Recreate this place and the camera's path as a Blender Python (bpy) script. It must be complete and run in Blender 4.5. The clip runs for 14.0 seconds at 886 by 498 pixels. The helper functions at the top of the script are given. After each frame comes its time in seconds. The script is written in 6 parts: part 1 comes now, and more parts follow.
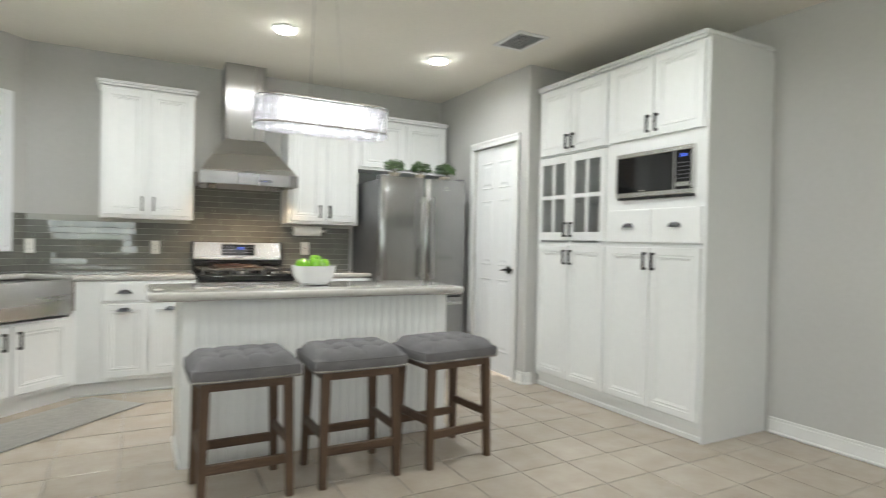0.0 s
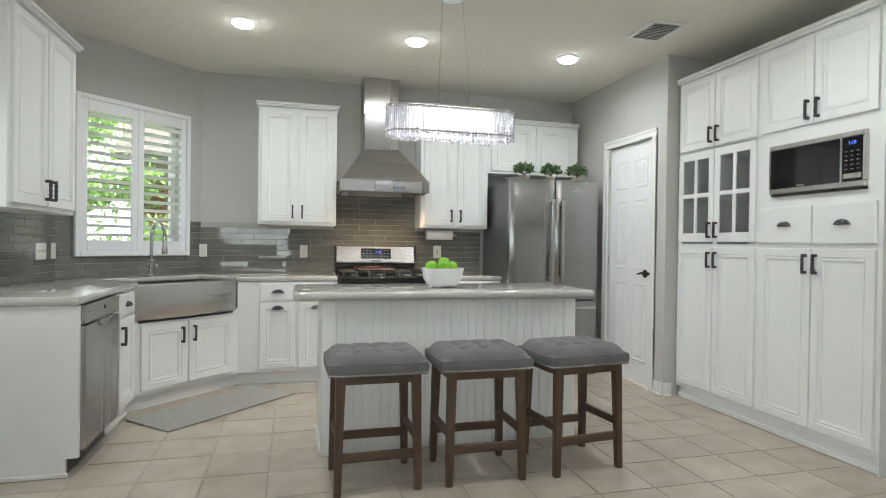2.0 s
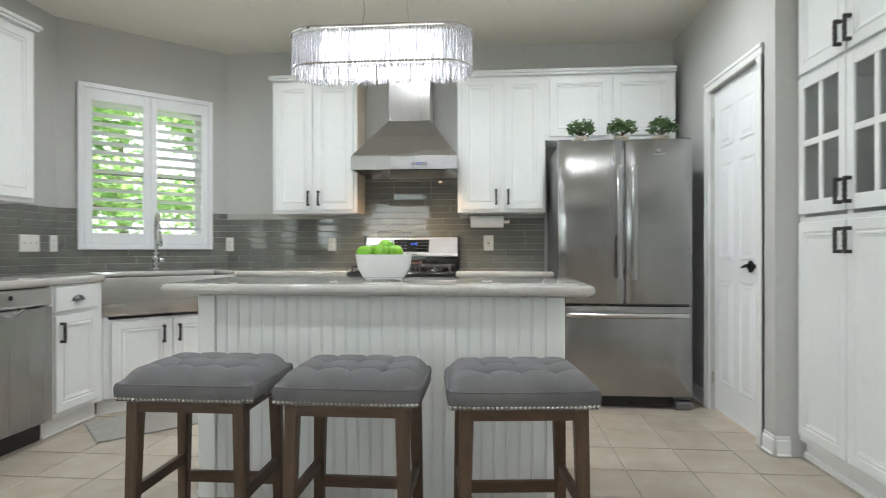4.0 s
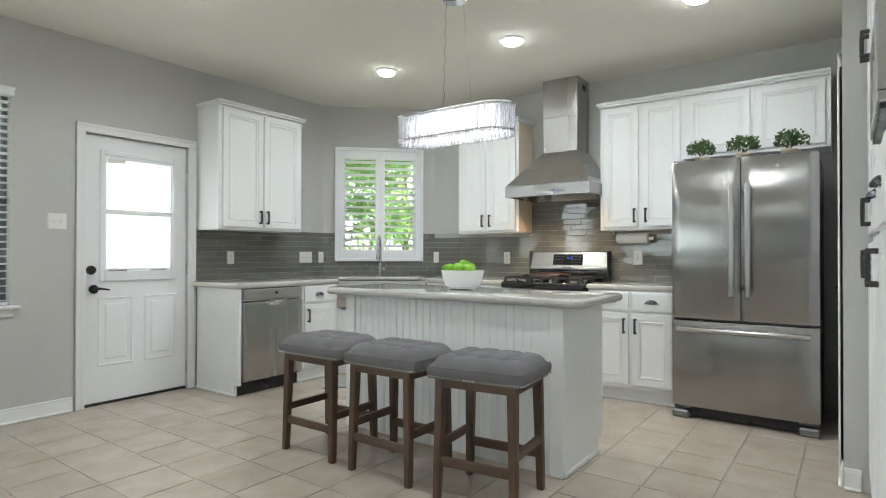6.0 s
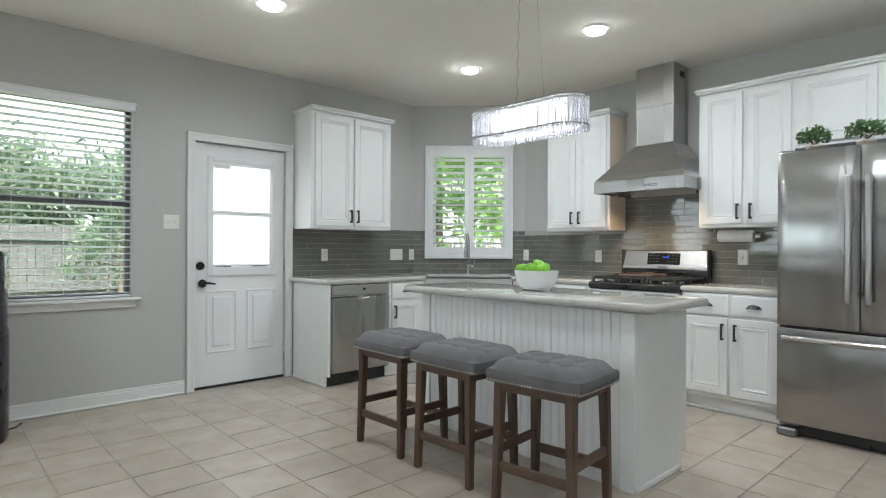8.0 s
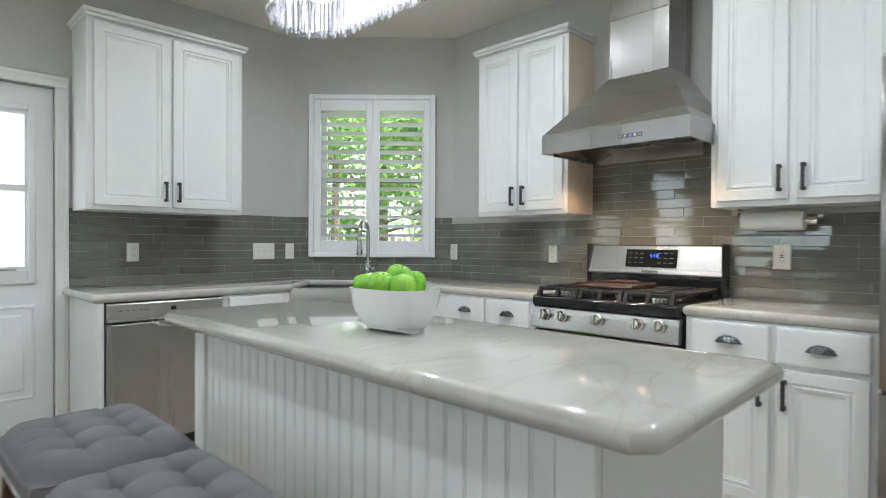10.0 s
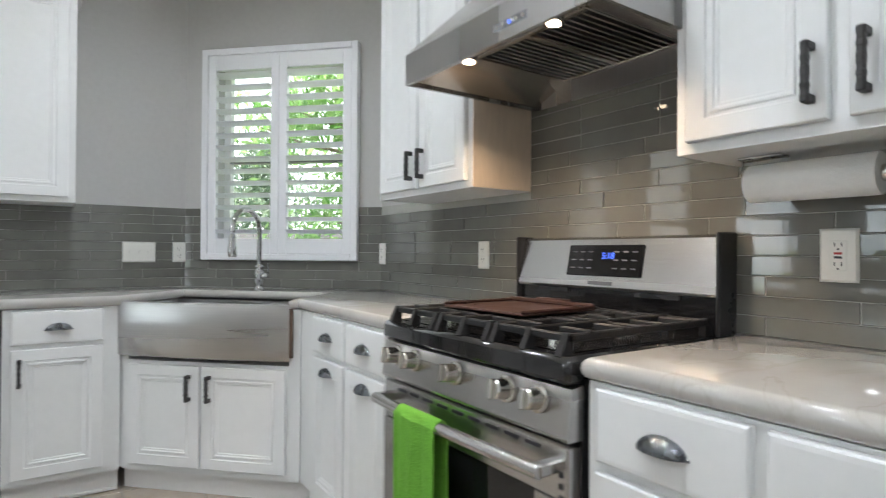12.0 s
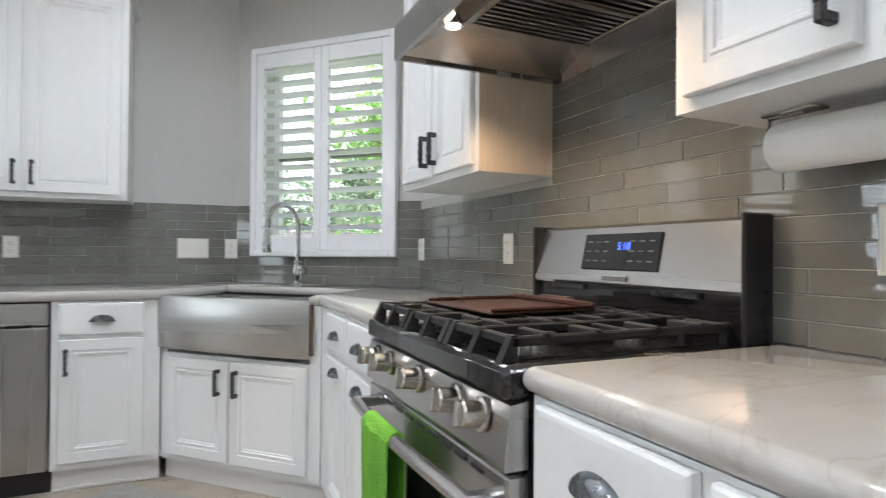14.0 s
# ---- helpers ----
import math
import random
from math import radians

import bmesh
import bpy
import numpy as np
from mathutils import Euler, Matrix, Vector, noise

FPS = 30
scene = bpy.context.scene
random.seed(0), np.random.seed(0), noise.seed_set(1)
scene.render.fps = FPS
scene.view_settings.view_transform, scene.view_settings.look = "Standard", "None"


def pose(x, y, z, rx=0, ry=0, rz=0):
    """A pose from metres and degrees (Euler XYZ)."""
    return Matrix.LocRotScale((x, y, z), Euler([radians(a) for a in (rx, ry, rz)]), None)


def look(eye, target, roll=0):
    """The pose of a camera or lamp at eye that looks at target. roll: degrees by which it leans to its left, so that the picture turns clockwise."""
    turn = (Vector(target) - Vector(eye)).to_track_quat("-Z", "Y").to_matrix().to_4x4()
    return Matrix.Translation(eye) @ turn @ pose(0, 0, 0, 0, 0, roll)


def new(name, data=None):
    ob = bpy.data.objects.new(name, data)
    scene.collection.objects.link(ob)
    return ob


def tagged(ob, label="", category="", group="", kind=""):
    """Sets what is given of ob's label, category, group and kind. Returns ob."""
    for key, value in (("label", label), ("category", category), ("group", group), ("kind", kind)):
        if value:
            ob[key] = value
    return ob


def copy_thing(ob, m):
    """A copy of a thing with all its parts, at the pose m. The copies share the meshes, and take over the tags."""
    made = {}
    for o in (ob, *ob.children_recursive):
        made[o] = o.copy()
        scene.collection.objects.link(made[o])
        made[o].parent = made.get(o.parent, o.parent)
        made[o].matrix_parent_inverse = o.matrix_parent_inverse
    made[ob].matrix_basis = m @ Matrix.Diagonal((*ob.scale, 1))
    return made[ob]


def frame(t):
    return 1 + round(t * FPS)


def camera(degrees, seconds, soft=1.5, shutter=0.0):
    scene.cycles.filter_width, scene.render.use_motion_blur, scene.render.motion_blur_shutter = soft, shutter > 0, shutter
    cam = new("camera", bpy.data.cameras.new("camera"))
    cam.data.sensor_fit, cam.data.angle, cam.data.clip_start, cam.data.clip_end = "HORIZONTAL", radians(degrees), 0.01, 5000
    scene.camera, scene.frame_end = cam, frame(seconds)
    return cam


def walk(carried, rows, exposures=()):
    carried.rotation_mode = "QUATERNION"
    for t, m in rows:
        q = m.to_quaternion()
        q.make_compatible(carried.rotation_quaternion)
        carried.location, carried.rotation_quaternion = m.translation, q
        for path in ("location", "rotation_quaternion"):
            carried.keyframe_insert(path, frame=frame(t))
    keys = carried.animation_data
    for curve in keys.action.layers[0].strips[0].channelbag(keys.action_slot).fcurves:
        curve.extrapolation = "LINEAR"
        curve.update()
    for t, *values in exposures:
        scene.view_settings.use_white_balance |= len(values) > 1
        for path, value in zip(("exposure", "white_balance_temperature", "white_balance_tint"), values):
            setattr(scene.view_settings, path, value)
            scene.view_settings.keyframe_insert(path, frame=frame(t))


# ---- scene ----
cam = camera(76.2, 14.0, soft=1.0, shutter=0.5)
PATH = [
    (0, (0.214, 0.317, 1.181), (1.169, 2.074, 1.157), 1.2),
    (0.5, (0.145, 0.351, 1.179), (0.813, 2.236, 1.152), 1.2),
    (1, (0.147, 0.345, 1.173), (0.688, 2.271, 1.148), 1.1),
    (1.5, (0.178, 0.323, 1.171), (0.696, 2.254, 1.152), 1.0),
    (2, (0.263, 0.295, 1.171), (0.775, 2.228, 1.154), 0.8),
    (2.2, (0.305, 0.313, 1.161), (0.819, 2.246, 1.145), 0.7),
    (4.3, (1.928, 1.214, 1.044), (1.515, 3.171, 1.046), -0.1),
    (4.5, (2.106, 1.219, 1.047), (1.522, 3.132, 1.054), -0.1),
    (5, (2.51, 1.059, 1.088), (1.669, 2.873, 1.095), -0.1),
    (5.5, (2.848, 0.923, 1.091), (1.78, 2.614, 1.104), -0.1),
    (6, (3.108, 0.799, 1.124), (1.939, 2.421, 1.141), 0.1),
    (6.5, (3.256, 0.71, 1.151), (2.001, 2.268, 1.165), 0.2),
    (7, (3.385, 0.719, 1.16), (1.989, 2.151, 1.171), 0.2),
    (7.5, (3.415, 0.763, 1.16), (1.956, 2.131, 1.167), 0.3),
    (8, (3.268, 0.979, 1.152), (1.804, 2.341, 1.15), 0.3),
    (8.5, (3.049, 1.335, 1.139), (1.697, 2.808, 1.135), 0.4),
    (9, (2.776, 1.795, 1.154), (1.447, 3.289, 1.144), 0.4),
    (9.2, (2.678, 1.998, 1.152), (1.348, 3.491, 1.14), 0.4),
    (11.3, (2.18, 3.675, 1.143), (0.553, 4.838, 1.142), 0.0),
    (11.5, (2.177, 3.865, 1.132), (0.531, 5.002, 1.137), 0.1),
    (12, (2.178, 4.241, 1.094), (0.53, 5.375, 1.107), 0.4),
    (12.5, (2.149, 4.453, 1.062), (0.497, 5.58, 1.08), 0.5),
    (13, (2.128, 4.557, 1.055), (0.464, 5.666, 1.076), 0.6),
    (13.5, (2.155, 4.633, 1.058), (0.417, 5.622, 1.076), 0.5),
    (14, (2.178, 4.622, 1.065), (0.351, 5.435, 1.082), 0.4),
]
walk(cam, [(t, look(eye, target, roll)) for t, eye, target, roll in PATH], [(0.0, 1.76, 6800, 10), (0.5, 1.64, 6750, 10), (1.0, 1.52, 6700, 10), (2.0, 1.52, 6650, 10), (4.5, 1.66, 6500, 10), (6.0, 1.64, 6500, 10), (7.0, 1.60, 6350, 10), (8.0, 1.52, 6300, 10), (9.0, 1.52, 6350, 10), (11.5, 1.54, 6300, 13), (12.5, 1.63, 6300, 14), (14.0, 1.70, 6300, 15)])

# ---- light ----
world = bpy.data.worlds.new("sky")
scene.world = world
world.use_nodes = True
wn = world.node_tree
sky = wn.nodes.new("ShaderNodeTexSky")
sky.sky_type, sky.sun_disc = "NISHITA", False
sky.dust_density, sky.ozone_density = 7.0, 0.4
sky.sun_elevation, sky.sun_rotation = radians(56), radians(83)
wn.links.new(sky.outputs[0], wn.nodes["Background"].inputs[0])
wn.nodes["Background"].inputs[1].default_value = 0.15
sun = new("sun", bpy.data.lights.new("sun", "SUN"))
sun.data.energy, sun.data.angle, sun.data.color = 5.0, radians(1.5), (1.0, 0.96, 0.90)
sun.matrix_world = look((8, 1, 12), (0.0, 0.0, 0))
# daylight entering by the two wide windows behind the walk
for eye, aim, watts in (((-1.60, -0.5, 1.49), (2.0, -0.5, 1.2), 10.0), ((-0.63, -3.52, 1.49), (-0.63, 2.0, 1.2), 12.0)):
    day = new("window_daylight", bpy.data.lights.new("window_daylight", "AREA"))
    day.data.shape, day.data.size, day.data.size_y, day.data.energy, day.data.color = "RECTANGLE", 1.6, 1.36, watts, (0.86, 0.94, 1.0)
    day.matrix_world = look(eye, aim)

# room measures
LEFT, BACK, CEIL, PANTRY_WALL, RIGHT, FRONT = -1.38, 5.71, 2.675, 3.08, 3.83, -3.3
CORNER_Y, CORNER_X = 4.87, -0.54
TOP = 0.89                      # perimeter worktops; the island stands a little higher
ISLAND_TOP = 0.903
R45 = radians(45)

# ---- materials ----
def mat(name, color, rough=0.5, metal=0.0, var=0.06, scale=6.0, fine=60.0, bump=0.0, bscale=80.0, stretch=(1, 1, 1), spec=0.5, rvar=0.08, coat=0.0, second=None, amount=0.0, islands=0.0):
    """Principled paint with two scales of variation, roughness wear and fine relief."""
    m = bpy.data.materials.new(name)
    m.use_nodes = True
    n, l = m.node_tree.nodes, m.node_tree.links
    b = n["Principled BSDF"]
    b.inputs["Metallic"].default_value = metal
    b.inputs["Specular IOR Level"].default_value = spec
    b.inputs["Coat Weight"].default_value = coat
    geo = n.new("ShaderNodeNewGeometry")
    mp = n.new("ShaderNodeMapping")
    mp.inputs["Scale"].default_value = stretch
    l.new(geo.outputs["Position"], mp.inputs["Vector"])
    big, small = n.new("ShaderNodeTexNoise"), n.new("ShaderNodeTexNoise")
    big.inputs["Scale"].default_value, big.inputs["Detail"].default_value = scale, 4
    small.inputs["Scale"].default_value, small.inputs["Detail"].default_value = fine, 3
    for t in (big, small):
        l.new(mp.outputs[0], t.inputs["Vector"])
    add = n.new("ShaderNodeMath"); add.operation = "ADD"
    l.new(big.outputs["Fac"], add.inputs[0]); l.new(small.outputs["Fac"], add.inputs[1])
    half = n.new("ShaderNodeMapRange")
    half.inputs["From Min"].default_value, half.inputs["From Max"].default_value = 0.7, 1.3
    l.new(add.outputs[0], half.inputs["Value"])
    mix = n.new("ShaderNodeMix"); mix.data_type = "RGBA"
    lo = [max(0, c * (1 - var)) for c in color[:3]] + [1]
    hi = [min(1, c * (1 + var)) for c in color[:3]] + [1]
    mix.inputs["A"].default_value, mix.inputs["B"].default_value = lo, hi
    l.new(half.outputs[0], mix.inputs["Factor"])
    out = mix.outputs["Result"]
    if second:
        t = n.new("ShaderNodeTexNoise")
        t.inputs["Scale"].default_value, t.inputs["Detail"].default_value, t.inputs["Distortion"].default_value = scale * 0.6, 5, 0.5
        l.new(mp.outputs[0], t.inputs["Vector"])
        r = n.new("ShaderNodeMapRange")
        r.inputs["From Min"].default_value, r.inputs["From Max"].default_value, r.inputs["To Max"].default_value = 0.38, 0.78, amount
        l.new(t.outputs["Fac"], r.inputs["Value"])
        m2 = n.new("ShaderNodeMix"); m2.data_type = "RGBA"
        l.new(out, m2.inputs["A"]); m2.inputs["B"].default_value = (*second, 1)
        l.new(r.outputs[0], m2.inputs["Factor"])
        out = m2.outputs["Result"]
    if islands:
        oi = n.new("ShaderNodeObjectInfo")
        r = n.new("ShaderNodeMapRange")
        r.inputs["To Min"].default_value, r.inputs["To Max"].default_value = 1 - islands, 1 + islands
        l.new(oi.outputs["Random"], r.inputs["Value"])
        hs = n.new("ShaderNodeHueSaturation")
        l.new(r.outputs[0], hs.inputs["Value"]); l.new(out, hs.inputs["Color"])
        out = hs.outputs["Color"]
    l.new(out, b.inputs["Base Color"])
    rr = n.new("ShaderNodeMapRange")
    rr.inputs["From Min"].default_value, rr.inputs["From Max"].default_value = 0.3, 0.7
    rr.inputs["To Min"].default_value, rr.inputs["To Max"].default_value = max(0.02, rough - rvar), min(1, rough + rvar)
    l.new(big.outputs["Fac"], rr.inputs["Value"]); l.new(rr.outputs[0], b.inputs["Roughness"])
    if bump:
        bt = n.new("ShaderNodeTexNoise")
        bt.inputs["Scale"].default_value, bt.inputs["Detail"].default_value = bscale, 4
        l.new(mp.outputs[0], bt.inputs["Vector"])
        bn = n.new("ShaderNodeBump")
        bn.inputs["Strength"].default_value, bn.inputs["Distance"].default_value = min(1, bump), 0.004
        l.new(bt.outputs["Fac"], bn.inputs["Height"]); l.new(bn.outputs[0], b.inputs["Normal"])
    return m


def glow(name, color, strength):
    m = bpy.data.materials.new(name)
    m.use_nodes = True
    n, l = m.node_tree.nodes, m.node_tree.links
    n.remove(n["Principled BSDF"])
    e = n.new("ShaderNodeEmission")
    e.inputs[0].default_value, e.inputs[1].default_value = (*color, 1), strength
    l.new(e.outputs[0], n["Material Output"].inputs[0])
    return m


def see_through(name, tint, gloss=0.08, rough=0.02, milky=0.0):
    """A thin sheet: mostly transparent, with a share of mirror gloss and of milky scatter."""
    m = bpy.data.materials.new(name)
    m.use_nodes = True
    n, l = m.node_tree.nodes, m.node_tree.links
    n.remove(n["Principled BSDF"])
    t, g, d = n.new("ShaderNodeBsdfTransparent"), n.new("ShaderNodeBsdfGlossy"), n.new("ShaderNodeBsdfTranslucent")
    t.inputs[0].default_value = (*tint, 1)
    g.inputs["Roughness"].default_value = rough
    d.inputs[0].default_value = (1.0, 0.98, 1.0, 1)
    a, b = n.new("ShaderNodeMixShader"), n.new("ShaderNodeMixShader")
    a.inputs[0].default_value, b.inputs[0].default_value = milky, gloss
    l.new(t.outputs[0], a.inputs[1]); l.new(d.outputs[0], a.inputs[2])
    l.new(a.outputs[0], b.inputs[1]); l.new(g.outputs[0], b.inputs[2])
    l.new(b.outputs[0], n["Material Output"].inputs[0])
    return m


WALL = mat("greige_wall_paint", (0.53, 0.525, 0.51), 0.7, var=0.03, scale=1.2, fine=40, bump=0.12, bscale=160, spec=0.3)
CEILING = mat("ceiling_paint", (0.83, 0.80, 0.73), 0.85, var=0.03, scale=1.5, bump=0.5, bscale=90, spec=0.2)
WHITE = mat("cabinet_white", (0.78, 0.79, 0.785), 0.36, var=0.02, scale=2.5, fine=30, bump=0.05, bscale=120, rvar=0.05)
TRIM = mat("trim_white", (0.80, 0.80, 0.79), 0.4, var=0.02, scale=3, bump=0.04)
BEAD = mat("beadboard_white", (0.80, 0.81, 0.80), 0.4, var=0.02, scale=3, bump=0.05)
DOORW = mat("door_white", (0.82, 0.83, 0.84), 0.38, var=0.02, scale=2, bump=0.05, bscale=60)
SHUTTER = mat("shutter_white", (0.85, 0.86, 0.88), 0.4, var=0.01, scale=4)
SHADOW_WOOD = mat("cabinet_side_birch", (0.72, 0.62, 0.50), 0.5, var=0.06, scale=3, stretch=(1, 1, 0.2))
STEEL = mat("brushed_steel", (0.44, 0.435, 0.43), 0.28, 1.0, var=0.05, scale=4, fine=160, bump=0.06, bscale=140, stretch=(1, 1, 0.03), rvar=0.06)
STEEL_H = mat("brushed_steel_level", (0.56, 0.55, 0.54), 0.27, 1.0, var=0.05, scale=4, fine=160, bump=0.05, bscale=140, stretch=(0.03, 0.03, 1), rvar=0.05)
HOOD_STEEL = mat("hood_underside_steel", (0.50, 0.47, 0.44), 0.22, 1.0, var=0.05, scale=4, fine=120, rvar=0.05)
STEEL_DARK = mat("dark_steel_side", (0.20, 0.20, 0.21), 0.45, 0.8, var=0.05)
FRIDGE = mat("wavy_brushed_steel", (0.35, 0.345, 0.34), 0.24, 1.0, var=0.05, scale=4, fine=160, bump=0.38, bscale=7, stretch=(1.5, 1.5, 0.22), rvar=0.04)
for m in (FRIDGE, STEEL):
    brushed = m.node_tree.nodes["Principled BSDF"]
    grain = m.node_tree.nodes.new("ShaderNodeTangent")
    grain.direction_type, grain.axis = "RADIAL", "Z"
    m.node_tree.links.new(grain.outputs[0], brushed.inputs["Tangent"])
    brushed.inputs["Anisotropic"].default_value = 0.7
CHROME = mat("chrome", (0.68, 0.69, 0.70), 0.06, 1.0, var=0.01, rvar=0.03)
NICKEL = mat("satin_nickel", (0.62, 0.60, 0.56), 0.24, 1.0, var=0.03)
IRON = mat("rustic_black_iron", (0.065, 0.063, 0.062), 0.5, 0.6, var=0.3, scale=60, bump=0.5, bscale=160)
PEWTER = mat("dark_pewter", (0.30, 0.315, 0.34), 0.26, 0.95, var=0.10, scale=40)
BRONZE = mat("oil_rubbed_bronze", (0.03, 0.028, 0.027), 0.4, 0.7, var=0.2, scale=40)
BLACK = mat("black_enamel", (0.012, 0.012, 0.013), 0.16, var=0.2, scale=8, coat=0.5)
BLACK_PLASTIC = mat("black_plastic", (0.018, 0.018, 0.02), 0.32, var=0.15, scale=8)
CAST = mat("cast_iron", (0.02, 0.02, 0.021), 0.5, 0.3, var=0.3, scale=40, bump=0.3, bscale=200)
SCREEN = mat("black_glass", (0.008, 0.008, 0.009), 0.05, var=0.1, rvar=0.02)
FABRIC = mat("grey_linen", (0.172, 0.168, 0.173), 0.9, var=0.16, scale=9, fine=420, bump=0.7, bscale=520, spec=0.2)
WOOD = mat("weathered_brown_wood", (0.105, 0.062, 0.038), 0.45, var=0.35, scale=14, fine=90, bump=0.3, bscale=70, stretch=(1, 1, 0.12), second=(0.05, 0.03, 0.02), amount=0.6)
WOOD_H = mat("weathered_brown_rail", (0.105, 0.062, 0.038), 0.45, var=0.35, scale=14, fine=90, bump=0.3, bscale=70, stretch=(0.15, 0.15, 1), second=(0.05, 0.03, 0.02), amount=0.6)
NAIL = mat("nailhead_nickel", (0.55, 0.54, 0.52), 0.25, 1.0, var=0.05)
GLASS_TILE = mat("grey_glass_tile", (0.165, 0.165, 0.146), 0.03, var=0.10, scale=3, fine=12, bump=0.04, bscale=9, coat=0.25, rvar=0.012, islands=0.10)
GROUT = mat("pale_grout", (0.42, 0.42, 0.385), 0.85, var=0.06, scale=20, bump=0.2)
FLOOR_GROUT = mat("floor_grout", (0.25, 0.225, 0.19), 0.35, var=0.15, scale=10, bump=0.3)
PAPER = mat("paper_towel", (0.82, 0.82, 0.80), 0.9, var=0.02, scale=20, bump=0.3, bscale=180)
PLATE = mat("outlet_ivory", (0.80, 0.79, 0.74), 0.35, var=0.01)
CERAMIC = mat("white_ceramic", (0.82, 0.83, 0.83), 0.18, var=0.02, coat=0.4)
APPLE = mat("green_apple", (0.20, 0.52, 0.035), 0.22, var=0.22, scale=26, fine=110, coat=0.3, second=(0.42, 0.62, 0.09), amount=0.5)
STEM = mat("apple_stem", (0.09, 0.05, 0.02), 0.7, var=0.2)
TOWEL = mat("green_towel", (0.16, 0.41, 0.055), 0.95, var=0.15, scale=20, fine=240, bump=0.9, bscale=190, spec=0.1)
RUG = mat("grey_woven_mat", (0.30, 0.29, 0.27), 0.9, var=0.16, scale=30, fine=220, bump=0.7, bscale=260)
COPPER = mat("copper_griddle", (0.075, 0.036, 0.027), 0.35, 0.4, var=0.2, scale=8)
POT = mat("washed_clay_pot", (0.52, 0.46, 0.37), 0.85, var=0.18, scale=30, bump=0.5, bscale=80)
LEAF = mat("potted_leaf", (0.06, 0.12, 0.035), 0.5, var=0.45, scale=40, fine=120)
def leafy(name, lo, hi):
    """Thin leaves: light comes off them and through them."""
    m = bpy.data.materials.new(name)
    m.use_nodes = True
    n, l = m.node_tree.nodes, m.node_tree.links
    n.remove(n["Principled BSDF"])
    d, t, x = n.new("ShaderNodeBsdfDiffuse"), n.new("ShaderNodeBsdfTranslucent"), n.new("ShaderNodeMixShader")
    g, c = n.new("ShaderNodeNewGeometry"), n.new("ShaderNodeMix")
    c.data_type = "RGBA"
    c.inputs["A"].default_value, c.inputs["B"].default_value = (*lo, 1), (*hi, 1)
    l.new(g.outputs["Random Per Island"], c.inputs["Factor"])
    for s in (d, t):
        l.new(c.outputs["Result"], s.inputs[0])
    l.new(d.outputs[0], x.inputs[1]); l.new(t.outputs[0], x.inputs[2])
    l.new(x.outputs[0], n["Material Output"].inputs[0])
    return m


TREE_LEAF = leafy("tree_leaf", (0.15, 0.33, 0.09), (0.44, 0.60, 0.27))
TREE_LEAF_DARK = leafy("tree_leaf_dark", (0.10, 0.17, 0.11), (0.28, 0.35, 0.24))
BARK = mat("bark", (0.16, 0.13, 0.10), 0.9, var=0.3, scale=12, bump=0.8, bscale=30)
GRASS = mat("lawn_grass", (0.10, 0.16, 0.055), 0.9, var=0.35, scale=3, fine=60, bump=0.8, bscale=60)
FENCE = mat("weathered_fence", (0.100, 0.102, 0.104), 0.85, var=0.25, scale=6, stretch=(1, 1, 0.15), bump=0.4)
PICKET = mat("pale_fence", (0.62, 0.58, 0.52), 0.8, var=0.15, scale=6, stretch=(1, 1, 0.15), bump=0.3)
BRICK = mat("red_brick", (0.26, 0.10, 0.075), 0.85, var=0.3, scale=9, bump=0.4, islands=0.25)
MORTAR = mat("mortar", (0.42, 0.38, 0.33), 0.9, var=0.1)
SHINGLE = mat("grey_shingle", (0.16, 0.15, 0.145), 0.9, var=0.3, scale=12, bump=0.5)
RED = mat("red_plastic", (0.5, 0.02, 0.02), 0.4)
FRAME_DARK = mat("bronze_window_frame", (0.17, 0.17, 0.175), 0.4, 0.4, var=0.1)
LAMP_GLOW = glow("lamp_glow", (0.97, 1.0, 0.97), 15.0)
HOOD_GLOW = glow("hood_lamp_glow", (1.0, 0.78, 0.52), 7.0)
LED = glow("led_panel", (0.95, 0.97, 1.0), 3.0)
BLUE = glow("blue_display", (0.10, 0.2, 1.0), 0.8)
GLASS = see_through("window_glass", (0.97, 0.99, 0.98), 0.05)
FROST = see_through("frosted_glass", (0.93, 0.93, 0.95), 0.03, 0.15, milky=0.9)
fn = FROST.node_tree
bend = fn.nodes.new("ShaderNodeBsdfRefraction")
bend.inputs["Roughness"].default_value, bend.inputs["IOR"].default_value = 0.55, 1.12
bend.inputs["Color"].default_value = (1.0, 0.96, 1.0, 1)
for k in list(fn.links):
    if k.from_node.bl_idname == "ShaderNodeBsdfTransparent":
        fn.links.new(bend.outputs[0], k.to_socket)
CABINET_GLASS = see_through("seeded_cabinet_glass", (0.86, 0.87, 0.86), 0.10, 0.15, milky=0.15)
CRYSTAL = see_through("crystal", (0.93, 0.94, 0.97), 0.42, 0.08, milky=0.22)


